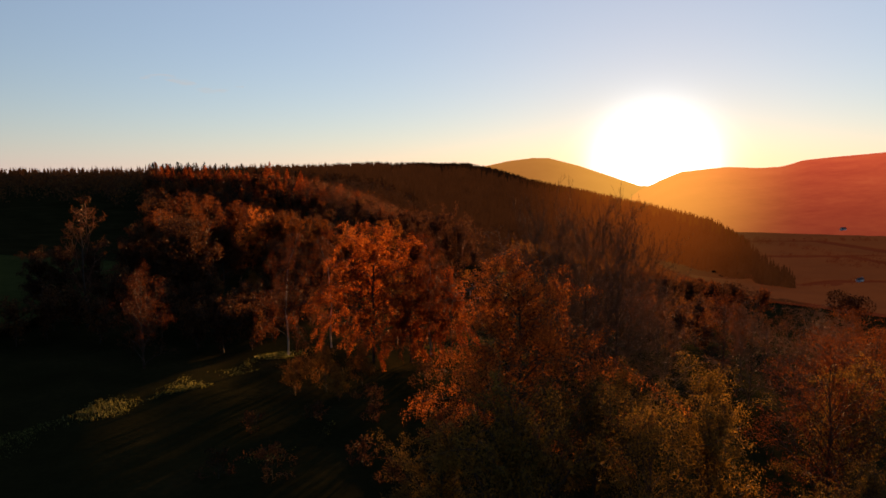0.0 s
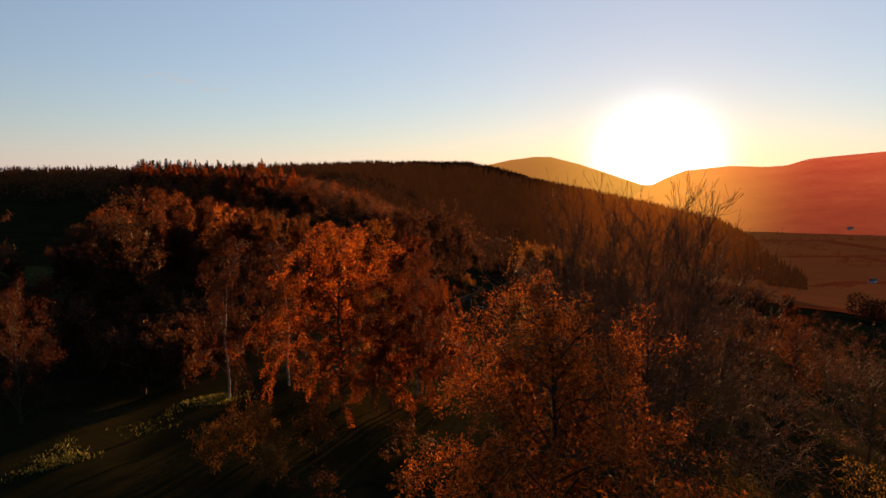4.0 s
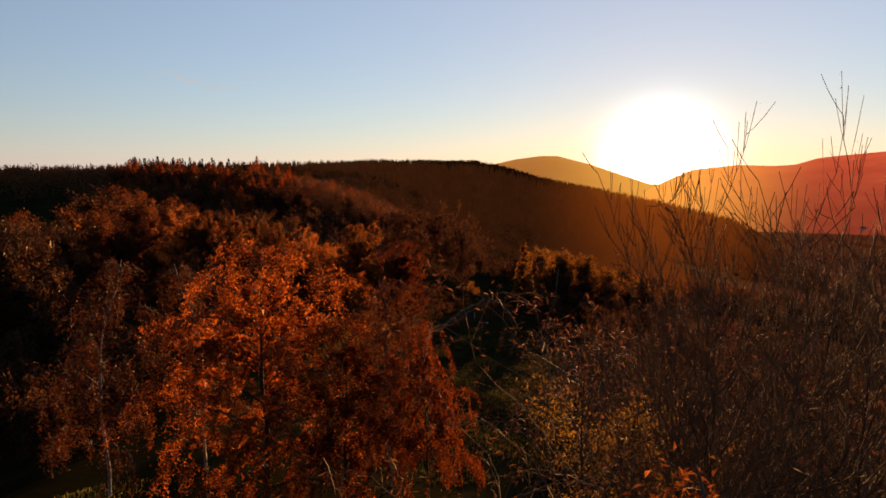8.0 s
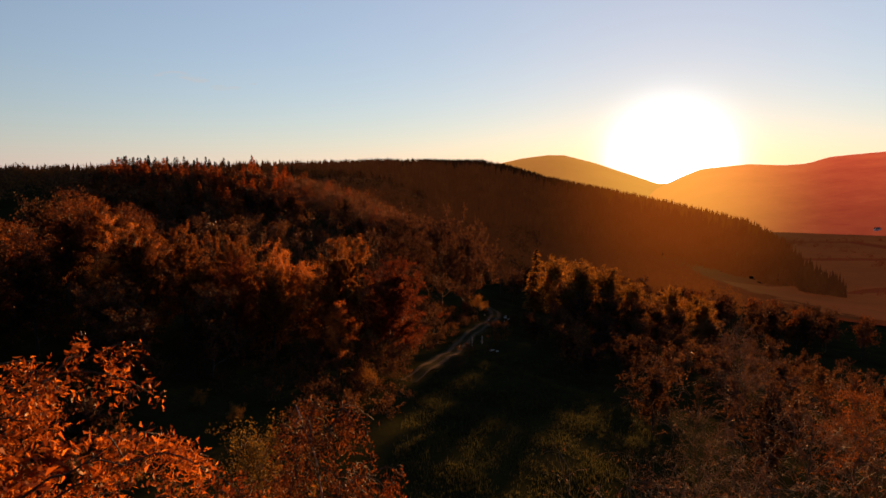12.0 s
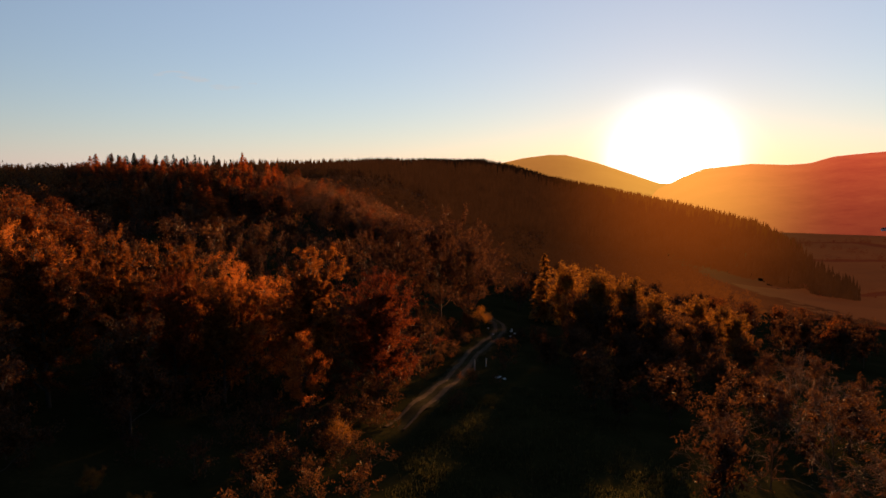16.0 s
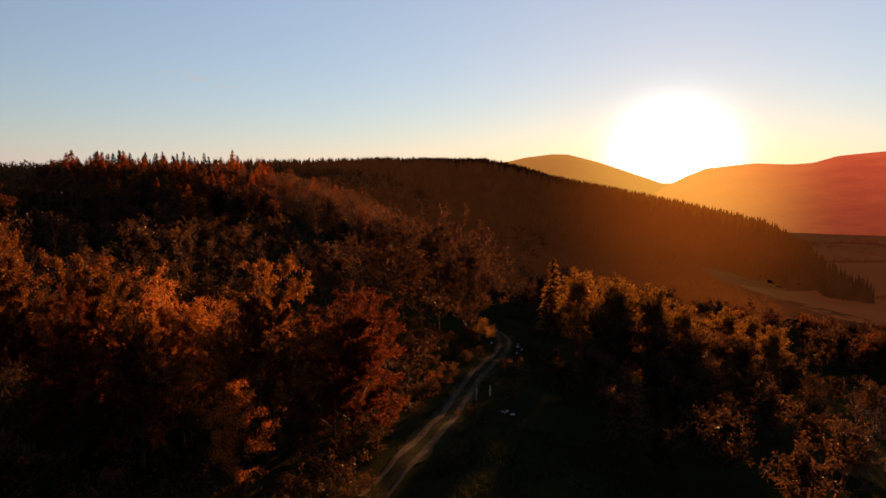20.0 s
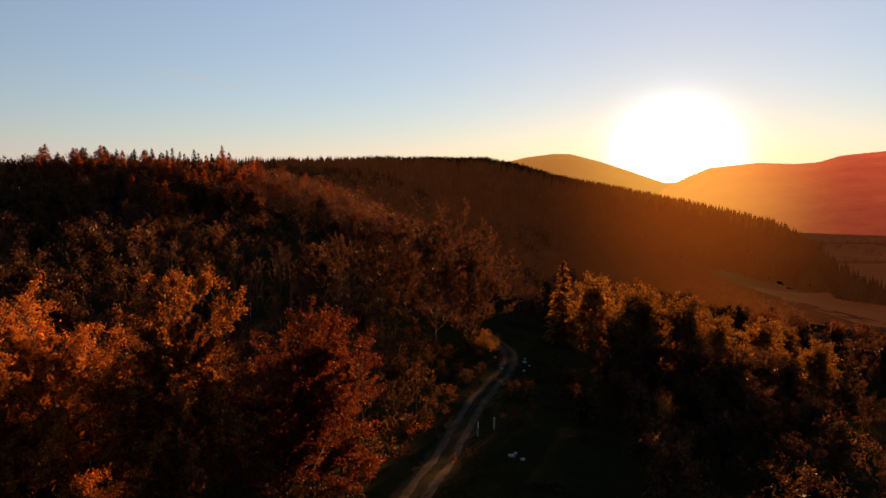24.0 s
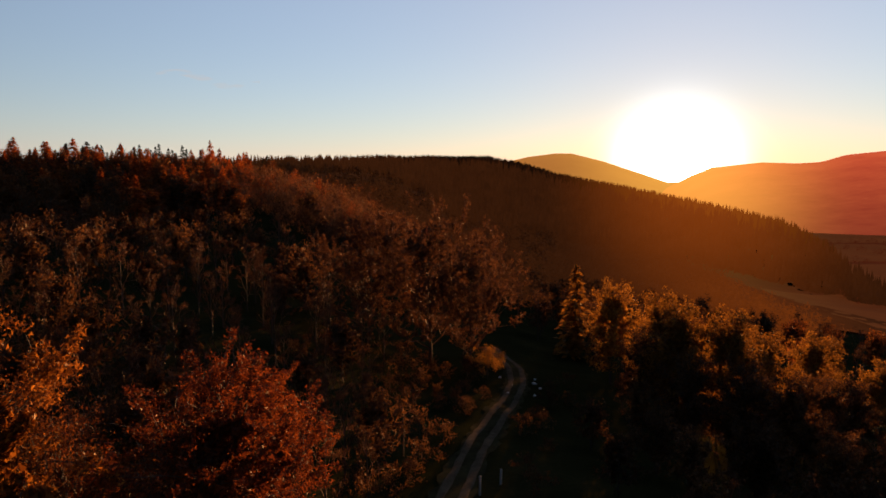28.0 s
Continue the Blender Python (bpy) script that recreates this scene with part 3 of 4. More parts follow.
low_b = leafy(32, "oak_tree", "brown-leaved oak on the hillside", "oaks", 11, 5.0, 12, M_BROWN, 1200, 0.4, droop=0.0, spread=0.4, first=0.1, core=350, max_level=1, thin=0.025, split=False)
low_r = leafy(38, "birch_tree", "birch with the last red-brown leaves on the ridge", "birches", 12, 4.0, 14, M_RUSTRED, 1800, 0.28, droop=0.1, spread=0.4, first=0.1, max_level=2, thin=0.025, split=False)
low_t = bare(33, "bare_birch", "thin leafless birch with a brush of brown twigs", "leafless trees", 12, 4.2, 9, M_REDTWIG, 0.9, 0.0, 0.12, 0.03, 1000, split=False, bud_size=0.09, max_level=2, bud_long=9.0, bud_mat=M_DULLTWIG)
larch_a = conifer(25, "larch_tree", "larch with orange needles and a narrow tip", "larches", 17, 5.6, M_LARCH, 36, 9)
larch_b = conifer(26, "larch_tree", "larch with rust needles and a ragged tip", "larches", 17, 4.8, M_LARCH, 34, 9)
larch_y = conifer(29, "larch_tree", "young larch turned golden yellow", "larches", 12, 3.0, M_YELLOW, 34, 8)
spruce_a = conifer(27, "spruce_tree", "dark green spruce with a pointed tip", "spruces", 18, 4.2, M_SPRUCE, 34, 8)

# ---- trees by the flight line ----
plant(birch_a, -6.4, 57.0, top=12.3, squeeze=1.15)
plant(birch_b, -14.8, 59.0, top=11.0)
plant(birch_b, -1.2, 61.5, top=9.8)
plant(birch_b, -11.2, 62.0, top=10.4)
plant(birch_d, 4.2, 33.5, top=12.4, squeeze=1.1)
plant(brown_a, -25.5, 52.5, top=9.4, squeeze=0.75)
plant(olive_b, -5.0, 67.0, top=6.8)
plant(birch_a, -3.0, 58.0, top=8.5)
plant(birch_a, 0.8, 60.0, top=7.8, squeeze=0.7)
for x, y, top in ((2.6, 21.0, 9.6), (8.0, 23.0, 8.2), (11.5, 26.0, 7.2), (6.5, 17.5, 6.8), (13.0, 20.0, 5.8), (0.0, 26.0, 6.2), (10.0, 34.0, 6.2), (7.0, 28.0, 7.4), (15.8, 22.5, 5.8), (19.0, 21.0, 5.4), (-1.5, 22.0, 5.2), (13.5, 30.5, 7.2), (20.5, 31.0, 7.4), (4.4, 25.5, 8.2)):
    plant(random.choice((olive_a, olive_b)), x, y, top=top)
plant(brown_a, 17.5, 27.5, top=9.4)
for x, y, tall in ((-8.8, 46.2, 4.2), (-6.4, 48.6, 3.6), (-11.0, 45.6, 3.2), (-7.4, 43.6, 2.7), (-9.8, 48.8, 3.4)):
    plant(bush_a, x, y, tall=tall)
    TAKEN.append((x, y))
plant(bare_a, 6.1, 39.7, top=16.3, squeeze=0.66)
plant(bare_a, 9.2, 40.6, top=16.2, squeeze=0.9)
plant(bare_a, 12.5, 45.0, top=15.8, squeeze=1.0)
plant(olive_b, 6.9, 46.0, top=9.6)
for x, y, top in ((4.9, 42.4, 13.3), (8.2, 44.2, 12.6), (11.2, 43.0, 11.6), (9.5, 50.0, 8.4), (13.0, 62.0, 7.6), (19.5, 66.0, 7.0), (15.5, 79.0, 3.4), (19.0, 98.0, 1.0), (24.0, 90.0, 2.5)):
    plant(bare_b, x, y, top=top)
for x, y, top in ((12.0, 38.0, 7.6), (15.0, 41.0, 8.0), (17.0, 57.0, 6.6)):
    plant(bare_b, x, y, top=top)
for x, y, top in ((7.8, 60.7, 8.3), (24.0, 69.0, 6.0), (12.5, 66.0, 6.5), (16.0, 60.0, 7.2)):
    plant(bare_b, x, y, top=top)
for x, y, top in ((18.2, 74.0, 6.3), (11.0, 70.0, 4.2)):
    plant(bare_b, x, y, top=top)
for x, y, top in ((22, 38, 6.6), (27, 43, 6.4), (31, 51, 5.8), (24, 48, 6.8), (35, 56, 4.6), (29, 60, 5.2), (40, 66, 3.6), (36, 46, 5.0), (44, 58, 3.4)):
    plant(bare_b, x, y, top=top)
for x, y, top in ((25.5, 40.5, 6.8), (33, 47, 5.6), (38.5, 52, 4.6), (30, 66, 4.8), (46, 70, 2.4)):
    plant(brown_a, x, y, top=top)
plant(bare_b, 35.0, 119.0, top=-1.0)
plant(bare_b, 29.0, 103.0, top=1.5)
plant(brown_a, 27.0, 84.0, top=3.0)

# ---- the wood beyond the meadow ----
for x, y, top in ((-10.6, 114, 9.2), (-22, 114.5, 9.3), (-27, 103, 11.6), (-16.5, 109, 6.5), (-27, 112, 10.4)):
    plant(maple_a, x, y, top=top)
for x, y, top in ((-16, 113.5, 8.4), (-31, 109, 11.4)):
    plant(birch_c, x, y, top=top)
plant(maple_r, -5.5, 119.5, top=5.7, squeeze=1.2)
plant(maple_r, -6.2, 127.0, top=2.6, squeeze=0.85)
plant(maple_r, -20.0, 108.0, top=7.4, squeeze=0.8)
plant(birch_o, -9.1, 104.0, top=3.6)
for x, y, top in ((-50, 136, 12.8), (-43, 130, 12.0), (-57, 142, 13.5), (-38, 125, 11.2), (-47, 124, 12.4)):
    plant(mid_r, x, y, top=top)
for x, y, top in ((-35, 100, 11), (-42, 108, 11), (-36, 116, 9.5), (-44, 96, 11.5)):
    plant(mid_r, x, y, top=top)
plant(mid_b, -31, 77, top=12.0)
plant(mid_b, -25, 94, top=7.5)
plant(mid_b, -38, 88, top=11.5)
plant(mid_b, -19, 99, top=6.2)
plant(low_t, -39, 68, top=14.2)
plant(mid_t, -10.0, 187.0, top=9.6, squeeze=1.15)
plant(mid_t, -1.0, 183.0, top=9.8, squeeze=1.1)
plant(mid_t, 4.5, 181.0, top=5.4)
plant(larch_y, 21.6, 199.0, top=-2.4)
for x, y, top in ((23.5, 182, -1.8), (27, 172, -1.2), (29.9, 160, -0.8), (26.0, 163, -0.6), (46.5, 175, -7), (50.5, 168, -8.4), (57.5, 190, -11.8), (36, 166, -4.5)):
    plant(mid_y, x, y, top=top)
for x, y, top in ((23, 166, -4.2), (24, 155, -4.0), (28, 152, -3.6), (33, 153, -5.0), (38, 157, -6.5), (43, 161, -8.5), (48, 158, -10.0), (19, 147, -6.2), (25, 143, -5.6), (31, 143, -6.3), (37, 145, -8.0), (22, 134, -6.5), (28, 132, -6.5)):
    plant(mid_b, x, y, top=top)
for x, y, tall in ((6.6, 175.5, 5.0), (8.4, 181.0, 3.0)):
    plant(bush_a, x, y, tall=tall)

LANE = ((-5, 103), (-3, 110), (-1, 120), (1.2, 130), (3.0, 143), (6.0, 156), (9.3, 168), (10.8, 178), (10.2, 187), (7, 197))


def lane_x(y):
    return float(np.interp(y, [p[1] for p in LANE], [p[0] for p in LANE]))


def lane_at(y):
    return np.interp(y, [p[1] for p in LANE], [p[0] for p in LANE])




def scatter(count, area, kinds, lo, hi, gap, keep=None):
    """Trees at random over a stretch of the plan, none nearer to another than gap."""
    n, tries = 0, 0
    x0, x1, y0, y1 = area
    while n < count and tries < 12000:
        tries += 1
        x, y = random.uniform(x0, x1), random.uniform(y0, y1)
        if keep and not keep(x, y):
            continue
        if all((x - a) ** 2 + (y - b) ** 2 > gap * gap for a, b in TAKEN):
            TAKEN.append((x, y))
            n += 1
            plant(random.choice(kinds), x, y, tall=random.uniform(lo, hi))


def off_lane(x, y):
    return abs(x - lane_x(y)) > 4 and not (y < 175 and x > lane_x(y) - 4 and x < lane_x(y) + 7)


def in_wood(x, y):
    return off_lane(x, y) and x < lane_x(y) - (5 if y < 150 else 17)


def in_view_side(x, y):
    return x > -0.46 * y


# the hillside wood, and the ridge above it
def on_ridge(x, y):
    return -26 < (y - (330 - 87 * min(1, max(0, (x + 100) / 115)))) < 14


scatter(150, (-135, -2, 225, 345), (low_t, low_t, low_r, low_t, low_t), 8, 11, 3.6, on_ridge)
scatter(90, (-50, 4, 124, 160), (low_t, low_t, low_b), 6.0, 9.0, 3.6, in_wood)
scatter(100, (-75, 4, 160, 222), (low_t, low_t, low_b, low_t), 7.5, 10.5, 4.8, in_wood)
scatter(70, (-125, -45, 110, 240), (low_o, low_b, low_o), 9, 13, 6, in_view_side)
scatter(46, (-60, 60, 205, 300), (low_b, low_o, low_t), 8, 12, 6)
for x, y, top in ((-112, 259, 21.5), (-106, 262, 20.6), (-102, 257, 20.2), (-97, 260, 21.2), (-93, 264, 20.0), (-88, 266, 20.3), (-83, 270, 19.2), (-118, 266, 21.0), (-78, 276, 18.0), (-100, 246, 16.0), (-94, 250, 17.0), (-87, 253, 16.2), (-108, 250, 17.6), (-81, 259, 15.4), (-90, 243, 14.0), (-75, 263, 14.4), (-115, 254, 18.4)):
    plant(random.choice((larch_a, larch_b)), x, y, top=top)
    TAKEN.append((x, y))
scatter(150, (-150, -62, 225, 320), (larch_a, larch_b, low_b, larch_a, low_o), 10, 14, 3.8, in_view_side)
scatter(50, (-200, -90, 330, 420), (spruce_a, spruce_a, larch_b), 13, 17, 5.5, in_view_side)
scatter(22, (-9, 6, 104, 172), (bush_b,), 1.4, 3.2, 2.0, lambda x, y: -6.5 < x - lane_x(y) < -2.6)
scatter(14, (0, 18, 116, 176), (bush_b, bush_b), 1.2, 2.4, 2.4, lambda x, y: 2.6 < x - lane_x(y) < 6.5)
# scrub between the meadow and the birches
scatter(38, (-42, -9, 60, 78), (low_b,), 4.5, 6.2, 2.6, lambda x, y: x < -20.5 + 0.34 * (y - 54))
# brambles added to cover a sunlit strip of turf at the lane's start
for k in range(22):
    plant(bush_b, -10.0 + 6.5 * random.random() + 0.1 * k, 94.0 + 0.85 * k, tall=random.uniform(1.5, 2.6))
# hidden row of alders, added behind the maples to shade their lower crowns
for k in range(9):
    plant(brown_a, -29.0 + 2.8 * k + random.uniform(-0.6, 0.6), 118.5 + random.uniform(-1.5, 1.5), top=6.4 - 0.18 * k + random.uniform(-0.8, 0.5))
# more brambles added to darken the lit turf beside the lane
scatter(34, (-22, -3, 92, 126), (bush_b,), 1.8, 3.2, 2.0, lambda x, y: x < lane_x(y) - 2.6)
scatter(34, (-40, -4, 64, 122), (bush_b, bush_a, bush_b), 1.6, 3.4, 3.0, lambda x, y: x < -6 or y < 66)
# scrub and trees on the side that falls to the valley
scatter(64, (14, 60, 118, 172), (low_b, low_b, low_b, low_t), 4.5, 6.8, 4.0, lambda x, y: x > lane_x(y) + 9)
scatter(26, (18, 60, 60, 118), (low_b, low_t), 4, 8, 5)
# thickened with added trees behind the aspens, to shade their lower crowns
scatter(75, (14, 110, 186, 262), (low_b, low_b, low_t, low_o), 8, 11.5, 4.6, lambda x, y: x > lane_x(min(y, 196)) + 6)
scatter(24, (-16, 6, 158, 184), (bush_b, bush_b, low_b), 2.0, 3.6, 2.6, lambda x, y: x < lane_x(y) - 3)
scatter(12, (-13, 1, 30, 52), (bush_b,), 1.2, 2.4, 2.4)
scatter(16, (-48, -24, 62, 112), (mid_b,), 7, 10, 5)
scatter(12, (-36, -12, 88, 112), (mid_b,), 5, 8, 4.5)


# ---- far woods: one mass a kind ----
def far_conifers(seed, name, label, mat, n, near, far):
    rng = np.random.default_rng(seed)
    g = Geo()
    x = rng.uniform(-800, 276, n)
    x[n // 2:] = rng.uniform(-60, 276, n - n // 2)
    cy = np.interp(x, [-600, 0, 130, 200, 270, 420], [1300, 1150, 1010, 820, 590, 430])
    y = cy - rng.uniform(near, far, n) * np.interp(x, [0, 130, 200, 270], [1.0, 0.7, 0.35, 0.2])
    z = height(x, y)
    h, w = rng.uniform(11, 19, n), rng.uniform(2.2, 3.4, n)
    th = np.arange(6) * np.pi / 3
    for lo, hi, ww in ((-0.25, 0.6, 1.15), (0.4, 0.82, 0.75), (0.65, 1.0, 0.42)):
        a = rng.uniform(0, 6.28, n)[:, None] + th[None]
        r = (w * ww)[:, None] * rng.uniform(0.6, 1.2, (n, 6))
        ring = np.stack([x[:, None] + np.cos(a) * r, y[:, None] + np.sin(a) * r, np.broadcast_to((z + lo * h)[:, None], a.shape)], -1)
        tip = np.stack([x, y, z + hi * h], -1)
        for k in range(0, 6, 2):
            g.quads(np.stack([ring[:, k], ring[:, k + 1], ring[:, (k + 2) % 6], tip], 1))
    tagged(new(name, g.mesh(name, mat)), label, "forest", kind="stuff")


# both forests have sunlit haze painted into their emission
far_conifers(5, "conifer_forest", "dark spruce plantation along the crest of the far spur, haze painted as glow", M_FAR_SPRUCE, 9000, -35, 90)
far_conifers(6, "larch_forest", "rust-brown larch plantation on the flank of the far spur, haze painted as glow", M_FAR_RUST, 9000, 70, 480)


def far_wood(seed, name, label, mat, n, area, keep, tall=9.0, per=60, size=1.0, long=1.2, hang=0.0):
    """Round-headed trees too far to tell apart: shells of loose leaf clumps."""
    rng = np.random.default_rng(seed)
    x0, x1, y0, y1 = area
    x, y = rng.uniform(x0, x1, n * 4), rng.uniform(y0, y1, n * 4)
    m = keep(x, y)
    x, y = x[m][:n], y[m][:n]
    k = len(x)
    h = tall * rng.uniform(0.7, 1.25, k)
    d = unit(rng.normal(size=(k, per, 3)))
    c = np.stack([x, y, height(x, y) + h * 0.55], -1)[:, None] + d * (h[:, None] * rng.uniform(0.3, 0.46, (k, per)))[:, :, None] * np.array([0.85, 0.85, 1.0])
    g = Geo()
    g.quads(leaf_quads(rng, c.reshape(-1, 3), size, long, hang))
    tagged(new(name, g.leaf_mesh(name, mat)), label, "wood", kind="stuff")


far_wood(46, "ridge_brush", "close brush of fine brown twigs between the ridge trees", M_TWIGHAZE, 330, (-120, 0, 215, 345), lambda x, y: (np.abs(y - (330 - 87 * np.clip((x + 100) / 115, 0, 1)) + 12) < 24) & (x < -8), 8.0, 330, 0.15, 6.0, -1.1)
# valley_wood and hedgerow_trees carry the painted haze glow
far_wood(41, "valley_wood", "brown deciduous wood filling the valley floor, haze painted as glow", M_FAR_RUST, 2200, (-60, 420, 250, 720), lambda x, y: (x < 0.31 * y + 20) & (np.sin(x * 0.013) + np.sin(y * 0.017) > -1.2))
far_wood(42, "rust_wood", "rust-coloured wood on the far hillside", M_RUST, 1100, (-330, 120, 300, 760), lambda x, y: x < 0.16 * y - 20)
far_wood(43, "hedgerow_trees", "dark hedgerow trees between valley fields, haze painted as glow", M_FAR_TREES, 900, (240, 1000, 370, 1300), lambda x, y: (x > 0.36 * y + 60) & ((np.abs((x - 0.1 * y - 395) + 12 * np.sin(y * 0.02)) < 7) | (np.abs(y - 538 + 0.05 * x) < 7) | (np.abs(y - 757 - 10 * np.sin(x * 0.02)) < 8) | (np.abs(y - 1010) < 9) | (np.sin(x * 0.017) + np.sin(y * 0.021) > 1.62)), 8.0)
far_wood(45, "orange_copse", "clump of glowing orange trees on the valley side", M_ORANGE, 9, (172, 198, 280, 304), lambda x, y: x > 0, 12.0, 260, 0.9)
far_wood(44, "far_left_wood", "dark trees along the hill crest", M_BROWN, 500, (-420, -110, 120, 420), lambda x, y: (x < -120) & ((y > 240) | (np.sin(x * 0.05 + y * 0.03) > 0.55)), 10.0)


# ---- lane ----
def lane_strip(offset, half, lift, bumps):
    """A strip along the lane, offset from its middle, with a worn, uneven edge."""
    ys = np.arange(111, 197, 1.0)
    rng = np.random.default_rng(int(offset * 10 + 50))
    g = Geo()
    rows = []
    for y in ys:
        e = 0.35 + 0.65 * min(1, (y - 111) / 12)
        a, c = half * e * rng.uniform(0.75, 1.2), half * e * rng.uniform(0.75, 1.2)
        x0 = lane_sm(y) + offset
        rows.append([(x0 + o, y, float(height(x0 + o, y)) + 0.05 + up) for o, up in ((-a, lift - 0.05), (-a * 0.5, lift), (0, lift - bumps), (c * 0.5, lift), (c, lift - 0.05))])
    i = np.arange(len(ys) - 1)[:, None] * 5 + np.arange(4)[None]
    g.add(np.array(rows), np.stack([i, i + 1, i + 6, i + 5], -1))
    return g


def make_lane():
    road = tagged(new("road", lane_strip(0, 1.7, 0.06, 0.0).mesh("road", M_EARTH, True)), "unmade earth lane with two worn gravel wheel tracks", "road", kind="structure")
    for o in (-0.78, 0.78):
        track = new("wheel_track", lane_strip(o, 0.36, 0.12, 0.03).mesh("wheel_track", M_ROAD, True))
        track.parent = road
        tagged(track, "pale worn gravel wheel track")


def lane_sm(y):
    return sum(lane_x(y + d) for d in (-6, -3, 0, 3, 6)) / 5


make_lane()


def make_rock(seed, name, label, size, mat):
    rng = np.random.default_rng(seed)
    bm = bmesh.new()
    bmesh.ops.create_icosphere(bm, subdivisions=2, radius=1)
    for v in bm.verts:
        v.co *= 1 + 0.35 * noise.noise(v.co * 1.3 + Vector((seed, 0, 0)))
        v.co = Vector((v.co.x * size[0], v.co.y * size[1], max(v.co.z, -0.5) * size[2]))
    me = bpy.data.meshes.new(name)
    bm.to_mesh(me)
    bm.free()
    me.materials.append(mat)
    return tagged(new(name, me), label, "stone", "stones by the lane")


for k, (x, y, s) in enumerate(((12.3, 174.5, 0.5), (12.8, 172.5, 0.4), (12.6, 176.5, 0.35), (8.2, 177.0, 0.35), (8.6, 168.5, 0.4), (11.6, 168.0, 0.35), (9.4, 172.0, 0.25), (7.2, 134.0, 0.45), (8.0, 133.2, 0.35), (7.6, 135.0, 0.3))):
    r = make_rock(k + 3, "stone", "pale limestone block beside the gravel lane", (s * 0.62, s * 0.45, s * 0.34), M_STONE)
    r.matrix_world = pose(x, y, float(height(x, y)) + 0.2 * s, 0, 0, k * 47)

for x, y, hh in ((4.6, 140.5, 1.5), (6.2, 142.5, 1.2)):
    g = Geo()
    g.tube(np.array([(0, 0, -0.3), (0.02, 0, hh * 0.5), (0.03, 0.02, hh - 0.04), (0.03, 0.02, hh)]), [0.09, 0.085, 0.08, 0.03], 8)
    p = tagged(new("fence_post", g.mesh("fence_post", M_POST, True)), "weathered grey wooden post beside the lane", "post", "posts by the lane")
    p.matrix_world = pose(x, y, float(height(x, y)))


# ---- rough grass ----
def make_grass(seed, name, label, mat, n, area, keep, tallest, clump):
    rng = np.random.default_rng(seed)
    x0, x1, y0, y1 = area
    x, y = rng.uniform(x0, x1, n), rng.uniform(y0, y1, n)
    ok = keep(x, y) & (np.sin(x * 0.9) * np.sin(y * 0.7 + 1) + rng.normal(0, 0.4, n) > clump) & (np.abs(x - lane_at(y)) > 2)
    x, y = x[ok], y[ok]
    n = len(x)
    z = height(x, y)
    g = Geo()
    for k in range(3):
        a, ln, wd = rng.uniform(0, 6.28, n), rng.uniform(0.27, 1.0, n) * tallest, rng.uniform(0.015, 0.035, n)
        lean = rng.normal(0, 0.25, (n, 2))
        o = rng.normal(0, 0.12, (n, 2))
        s = np.stack([np.cos(a) * wd, np.sin(a) * wd, 0 * a], -1)
        b0 = np.stack([x + o[:, 0], y + o[:, 1], z - 0.05], -1)
        tip = b0 + np.stack([lean[:, 0] * ln, lean[:, 1] * ln, ln], -1)
        g.quads(np.stack([b0 - s, b0 + s, tip + s * 0.3, tip - s * 0.3], 1))
    tagged(new(name, g.mesh(name, mat)), label, "grass", kind="stuff")


make_grass(9, "rough_grass", "tussocky meadow grass, green and straw-coloured", M_GRASS, 44000, (-4, 18, 62, 128), lambda x, y: x > -2, 0.33, -0.2)
# two strips of lighter grass stand for sun streaks between the trees
make_grass(10, "straw_tussocks", "straw-green tussocks in strips, lighter to paint sun streaks on the turf", M_SUN_STREAK, 60000, (-28, -2, 33, 64),
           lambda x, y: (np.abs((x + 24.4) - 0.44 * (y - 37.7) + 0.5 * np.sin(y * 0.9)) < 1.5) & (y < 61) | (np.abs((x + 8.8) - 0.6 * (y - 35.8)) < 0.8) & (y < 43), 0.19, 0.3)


# ---- valley fields ----
def field(label, x0, x1, y0, y1, mat, lean=0.15, n=16, lift=1.2):
    xs, ys = np.linspace(x0, x1, n), np.linspace(y0, y1, n)
    X, Y = np.meshgrid(xs, ys)
    X = X + lean * (Y - y0)
    g = Geo()
    i = np.arange(n - 1)[:, None] * n + np.arange(n - 1)[None]
    g.add(np.stack([X, Y, height(X, Y) + lift], -1), np.stack([i, i + 1, i + n + 1, i + n], -1))
    tagged(new("field", g.mesh("field", mat, True)), label, "field", kind="structure")


# two wide sheets added over the dark ground, with painted haze glow
field("forest floor under the far spur trees, a sheet with haze painted as glow", -120, 200, 330, 1010, M_FAR_RUST, 0.0, 70)
field("valley floor between the hedges, a sheet with haze painted as glow", 130, 1150, 325, 1330, M_FAR_TREES, 0.0, 90, 0.6)
# fields with the haze glow in their emission, all but the last
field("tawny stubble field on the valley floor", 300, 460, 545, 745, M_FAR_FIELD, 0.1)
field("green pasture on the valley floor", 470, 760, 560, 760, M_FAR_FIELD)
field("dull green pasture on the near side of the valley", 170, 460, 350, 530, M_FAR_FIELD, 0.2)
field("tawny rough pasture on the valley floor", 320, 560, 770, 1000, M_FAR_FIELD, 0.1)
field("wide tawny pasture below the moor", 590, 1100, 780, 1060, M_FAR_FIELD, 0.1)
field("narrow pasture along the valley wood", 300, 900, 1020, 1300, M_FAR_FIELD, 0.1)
field("dark green pasture beside the wood", -92, -44, 62, 108, M_PASTURE, 0.05)


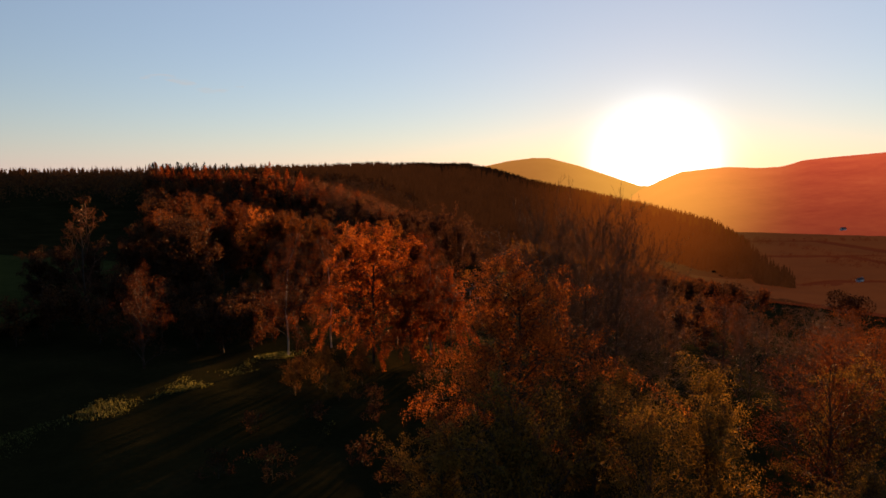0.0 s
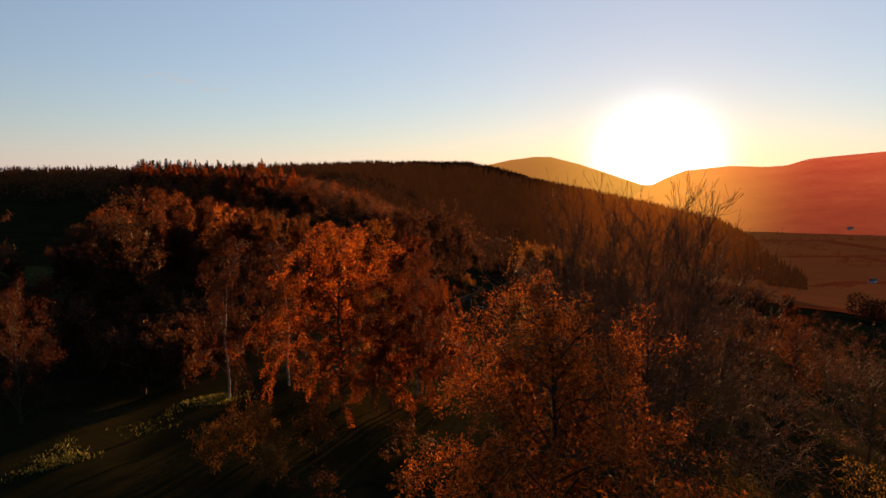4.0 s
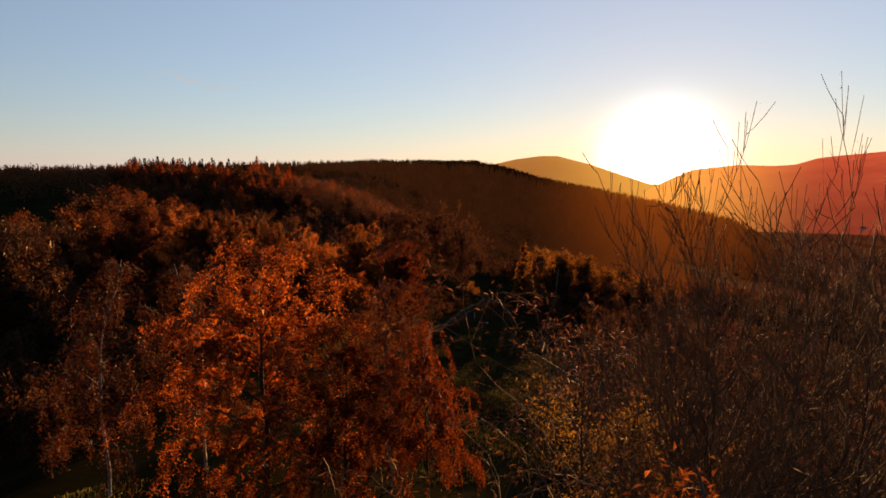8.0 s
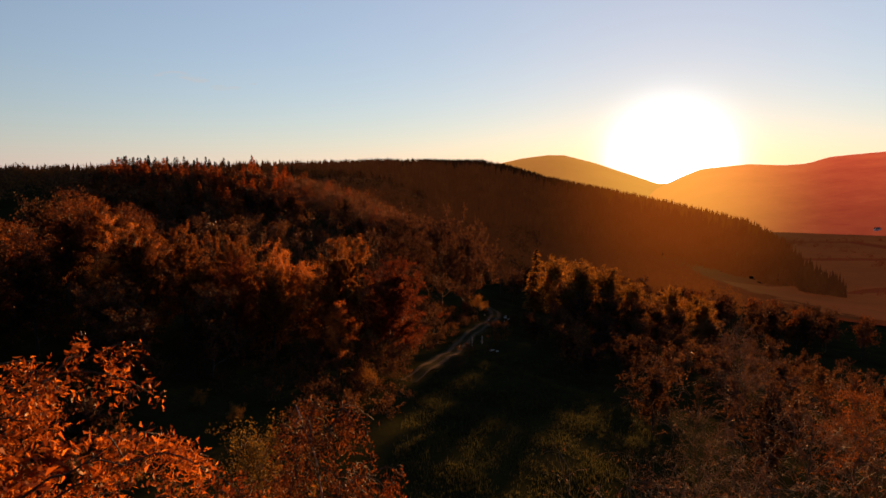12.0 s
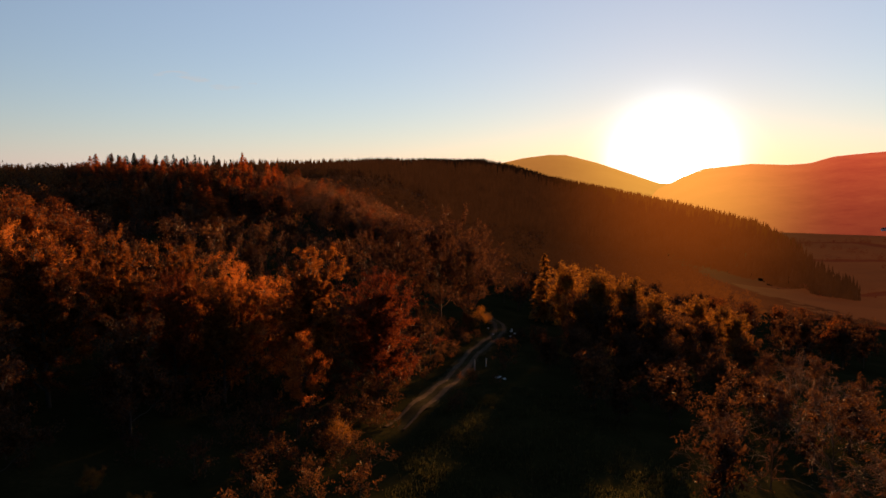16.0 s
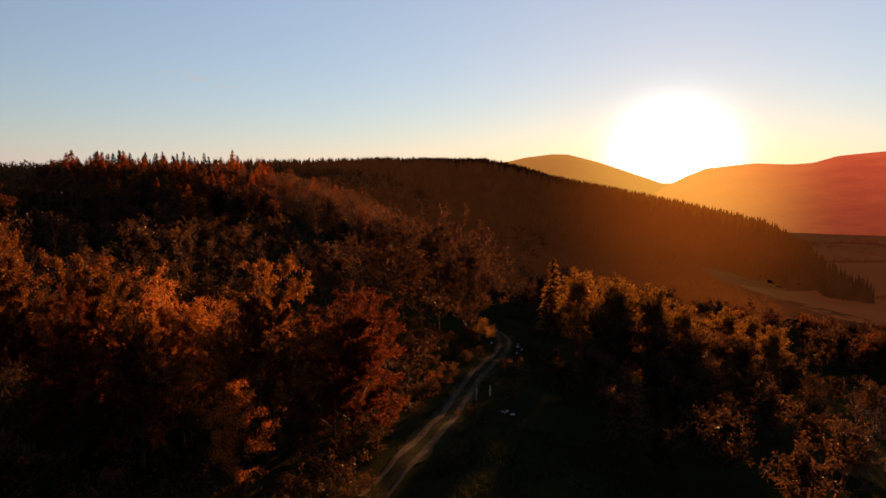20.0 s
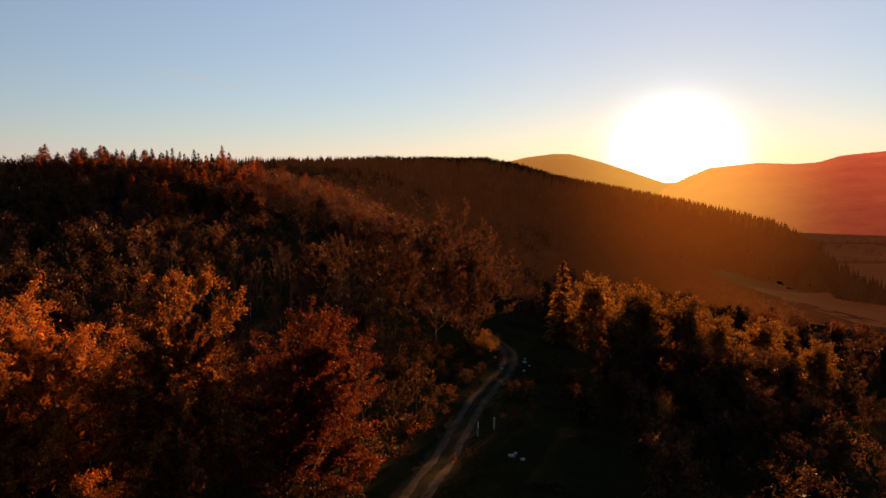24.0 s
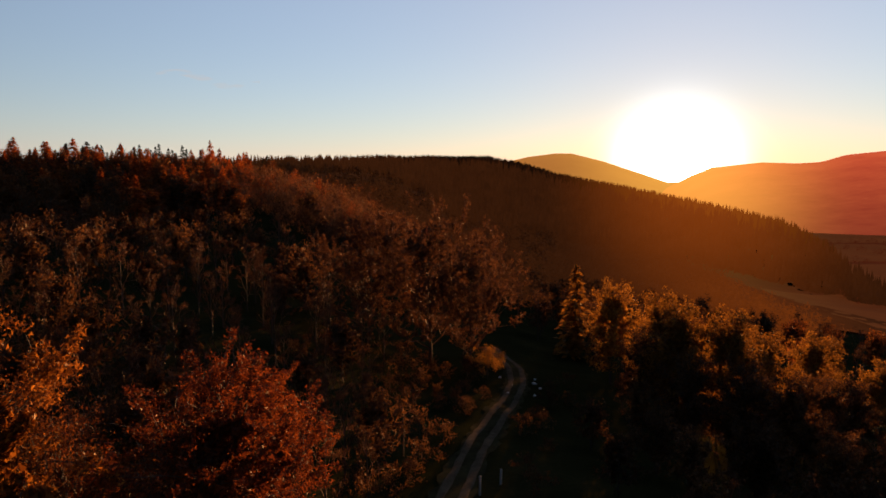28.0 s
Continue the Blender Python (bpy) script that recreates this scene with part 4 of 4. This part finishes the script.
# ---- far farmhouses ----
def farmhouse(x, y, z, turn, wide, scale):
    root = tagged(new("farmhouse"), "small white farmhouse far off on the valley side", "house", "farmhouses")
    made = {}
    for name, pts, faces, mat in (
            ("wall", [(sx, sy, sz) for sz in (-2, 5) for sy in (-3, 3) for sx in (-wide / 2, wide / 2)],
             [(0, 1, 3, 2), (0, 1, 5, 4), (1, 3, 7, 5), (3, 2, 6, 7), (2, 0, 4, 6), (4, 5, 7, 6)], M_WHITEWASH),
            ("roof", [(sx, sy, sz) for sx in (-wide / 2 - 0.3, wide / 2 + 0.3) for sy, sz in ((-3.4, 4.9), (-3.4, 5.2), (0, 8.2), (0, 7.9), (3.4, 5.2), (3.4, 4.9))],
             [(0, 1, 7, 6), (1, 2, 8, 7), (2, 4, 10, 8), (4, 5, 11, 10), (5, 3, 9, 11), (3, 0, 6, 9), (0, 1, 2, 3), (3, 2, 4, 5), (6, 7, 8, 9), (9, 8, 10, 11)], M_SLATE),
            ("chimney", [(sx, sy, sz) for sz in (6.5, 9.4) for sy in (-0.5, 0.5) for sx in (wide / 2 - 1.4, wide / 2 - 0.4)],
             [(0, 1, 3, 2), (0, 1, 5, 4), (1, 3, 7, 5), (3, 2, 6, 7), (2, 0, 4, 6), (4, 5, 7, 6)], M_WHITEWASH)):
        g = Geo()
        g.add(pts, faces)
        made[name] = new(name, g.mesh(name, mat))
        made[name].parent = made["roof"] if name == "chimney" else root
    for k in (-1, 0, 1):
        g = Geo()
        box = [(0, 1, 3, 2), (0, 1, 5, 4), (1, 3, 7, 5), (3, 2, 6, 7), (2, 0, 4, 6), (4, 5, 7, 6)]
        g.add([(k * wide * 0.28 + sx, sy, sz) for sz in (0.9, 2.7) for sy in (-3.08, -2.95) for sx in (-0.7, 0.7)], box)
        window = new("window", g.mesh("window", M_POST))
        window.parent = root
        p = Geo()
        p.add([(k * wide * 0.28 + sx, sy, sz) for sz in (1.0, 2.6) for sy in (-3.1, -3.0) for sx in (-0.6, 0.6)], box)
        new("pane", p.mesh("pane", M_SLATE)).parent = window
    root.matrix_world = pose(x, y, z, 0, 0, turn) @ Matrix.Scale(scale, 4)


farmhouse(362, 543, float(height(362, 543)), 30, 16.0, 0.5)
farmhouse(761, 1200, -84, 20, 14.0, 0.8)


# ---- a wisp of high cloud ----
def make_cloud():
    s, w = np.linspace(0, 1, 40), np.linspace(-1, 1, 6)
    S, W = np.meshgrid(s, w)
    g = Geo()
    d = 4300.0
    x = d * (-0.468 + 0.16 * S)
    z = 16 + d * (0.153 - 0.018 * S + 0.006 * np.sin(S * 7) + W * 0.004 * (0.5 + np.sin(S * np.pi)))
    i = np.arange(5)[:, None] * 40 + np.arange(39)[None]
    g.add(np.stack([x, np.full_like(x, d), z], -1), np.stack([i, i + 1, i + 41, i + 40], -1))

    def build(nt, N, L):
        co, mp, n = N("ShaderNodeTexCoord"), N("ShaderNodeMapping"), N("ShaderNodeTexNoise")
        mp.inputs["Scale"].default_value = (0.006, 0.006, 0.03)
        n.inputs["Scale"].default_value, n.inputs["Detail"].default_value = 1.0, 6.0
        L(co.outputs["Object"], mp.inputs[0]), L(mp.outputs[0], n.inputs["Vector"])
        # sunset light on the cloud is put in as emission
        e, tr, mx = N("ShaderNodeEmission"), N("ShaderNodeBsdfTransparent"), N("ShaderNodeMixShader")
        e.inputs[0].default_value, e.inputs[1].default_value = (1.0, 0.86, 0.78, 1), 0.16
        a = math_node(nt, "MULTIPLY", math_node(nt, "MAXIMUM", math_node(nt, "SUBTRACT", n.outputs["Fac"], 0.46), 0.0), 1.7)
        L(a, mx.inputs[0]), L(tr.outputs[0], mx.inputs[1]), L(e.outputs[0], mx.inputs[2])
        return mx.outputs[0]
    ob = tagged(new("cloud_backdrop", g.mesh("cloud", material("thin_cloud", build))), "faint wisp of high cloud, its sunset light painted as glow", "cloud", kind="structure")
    ob.visible_shadow = False


make_cloud()
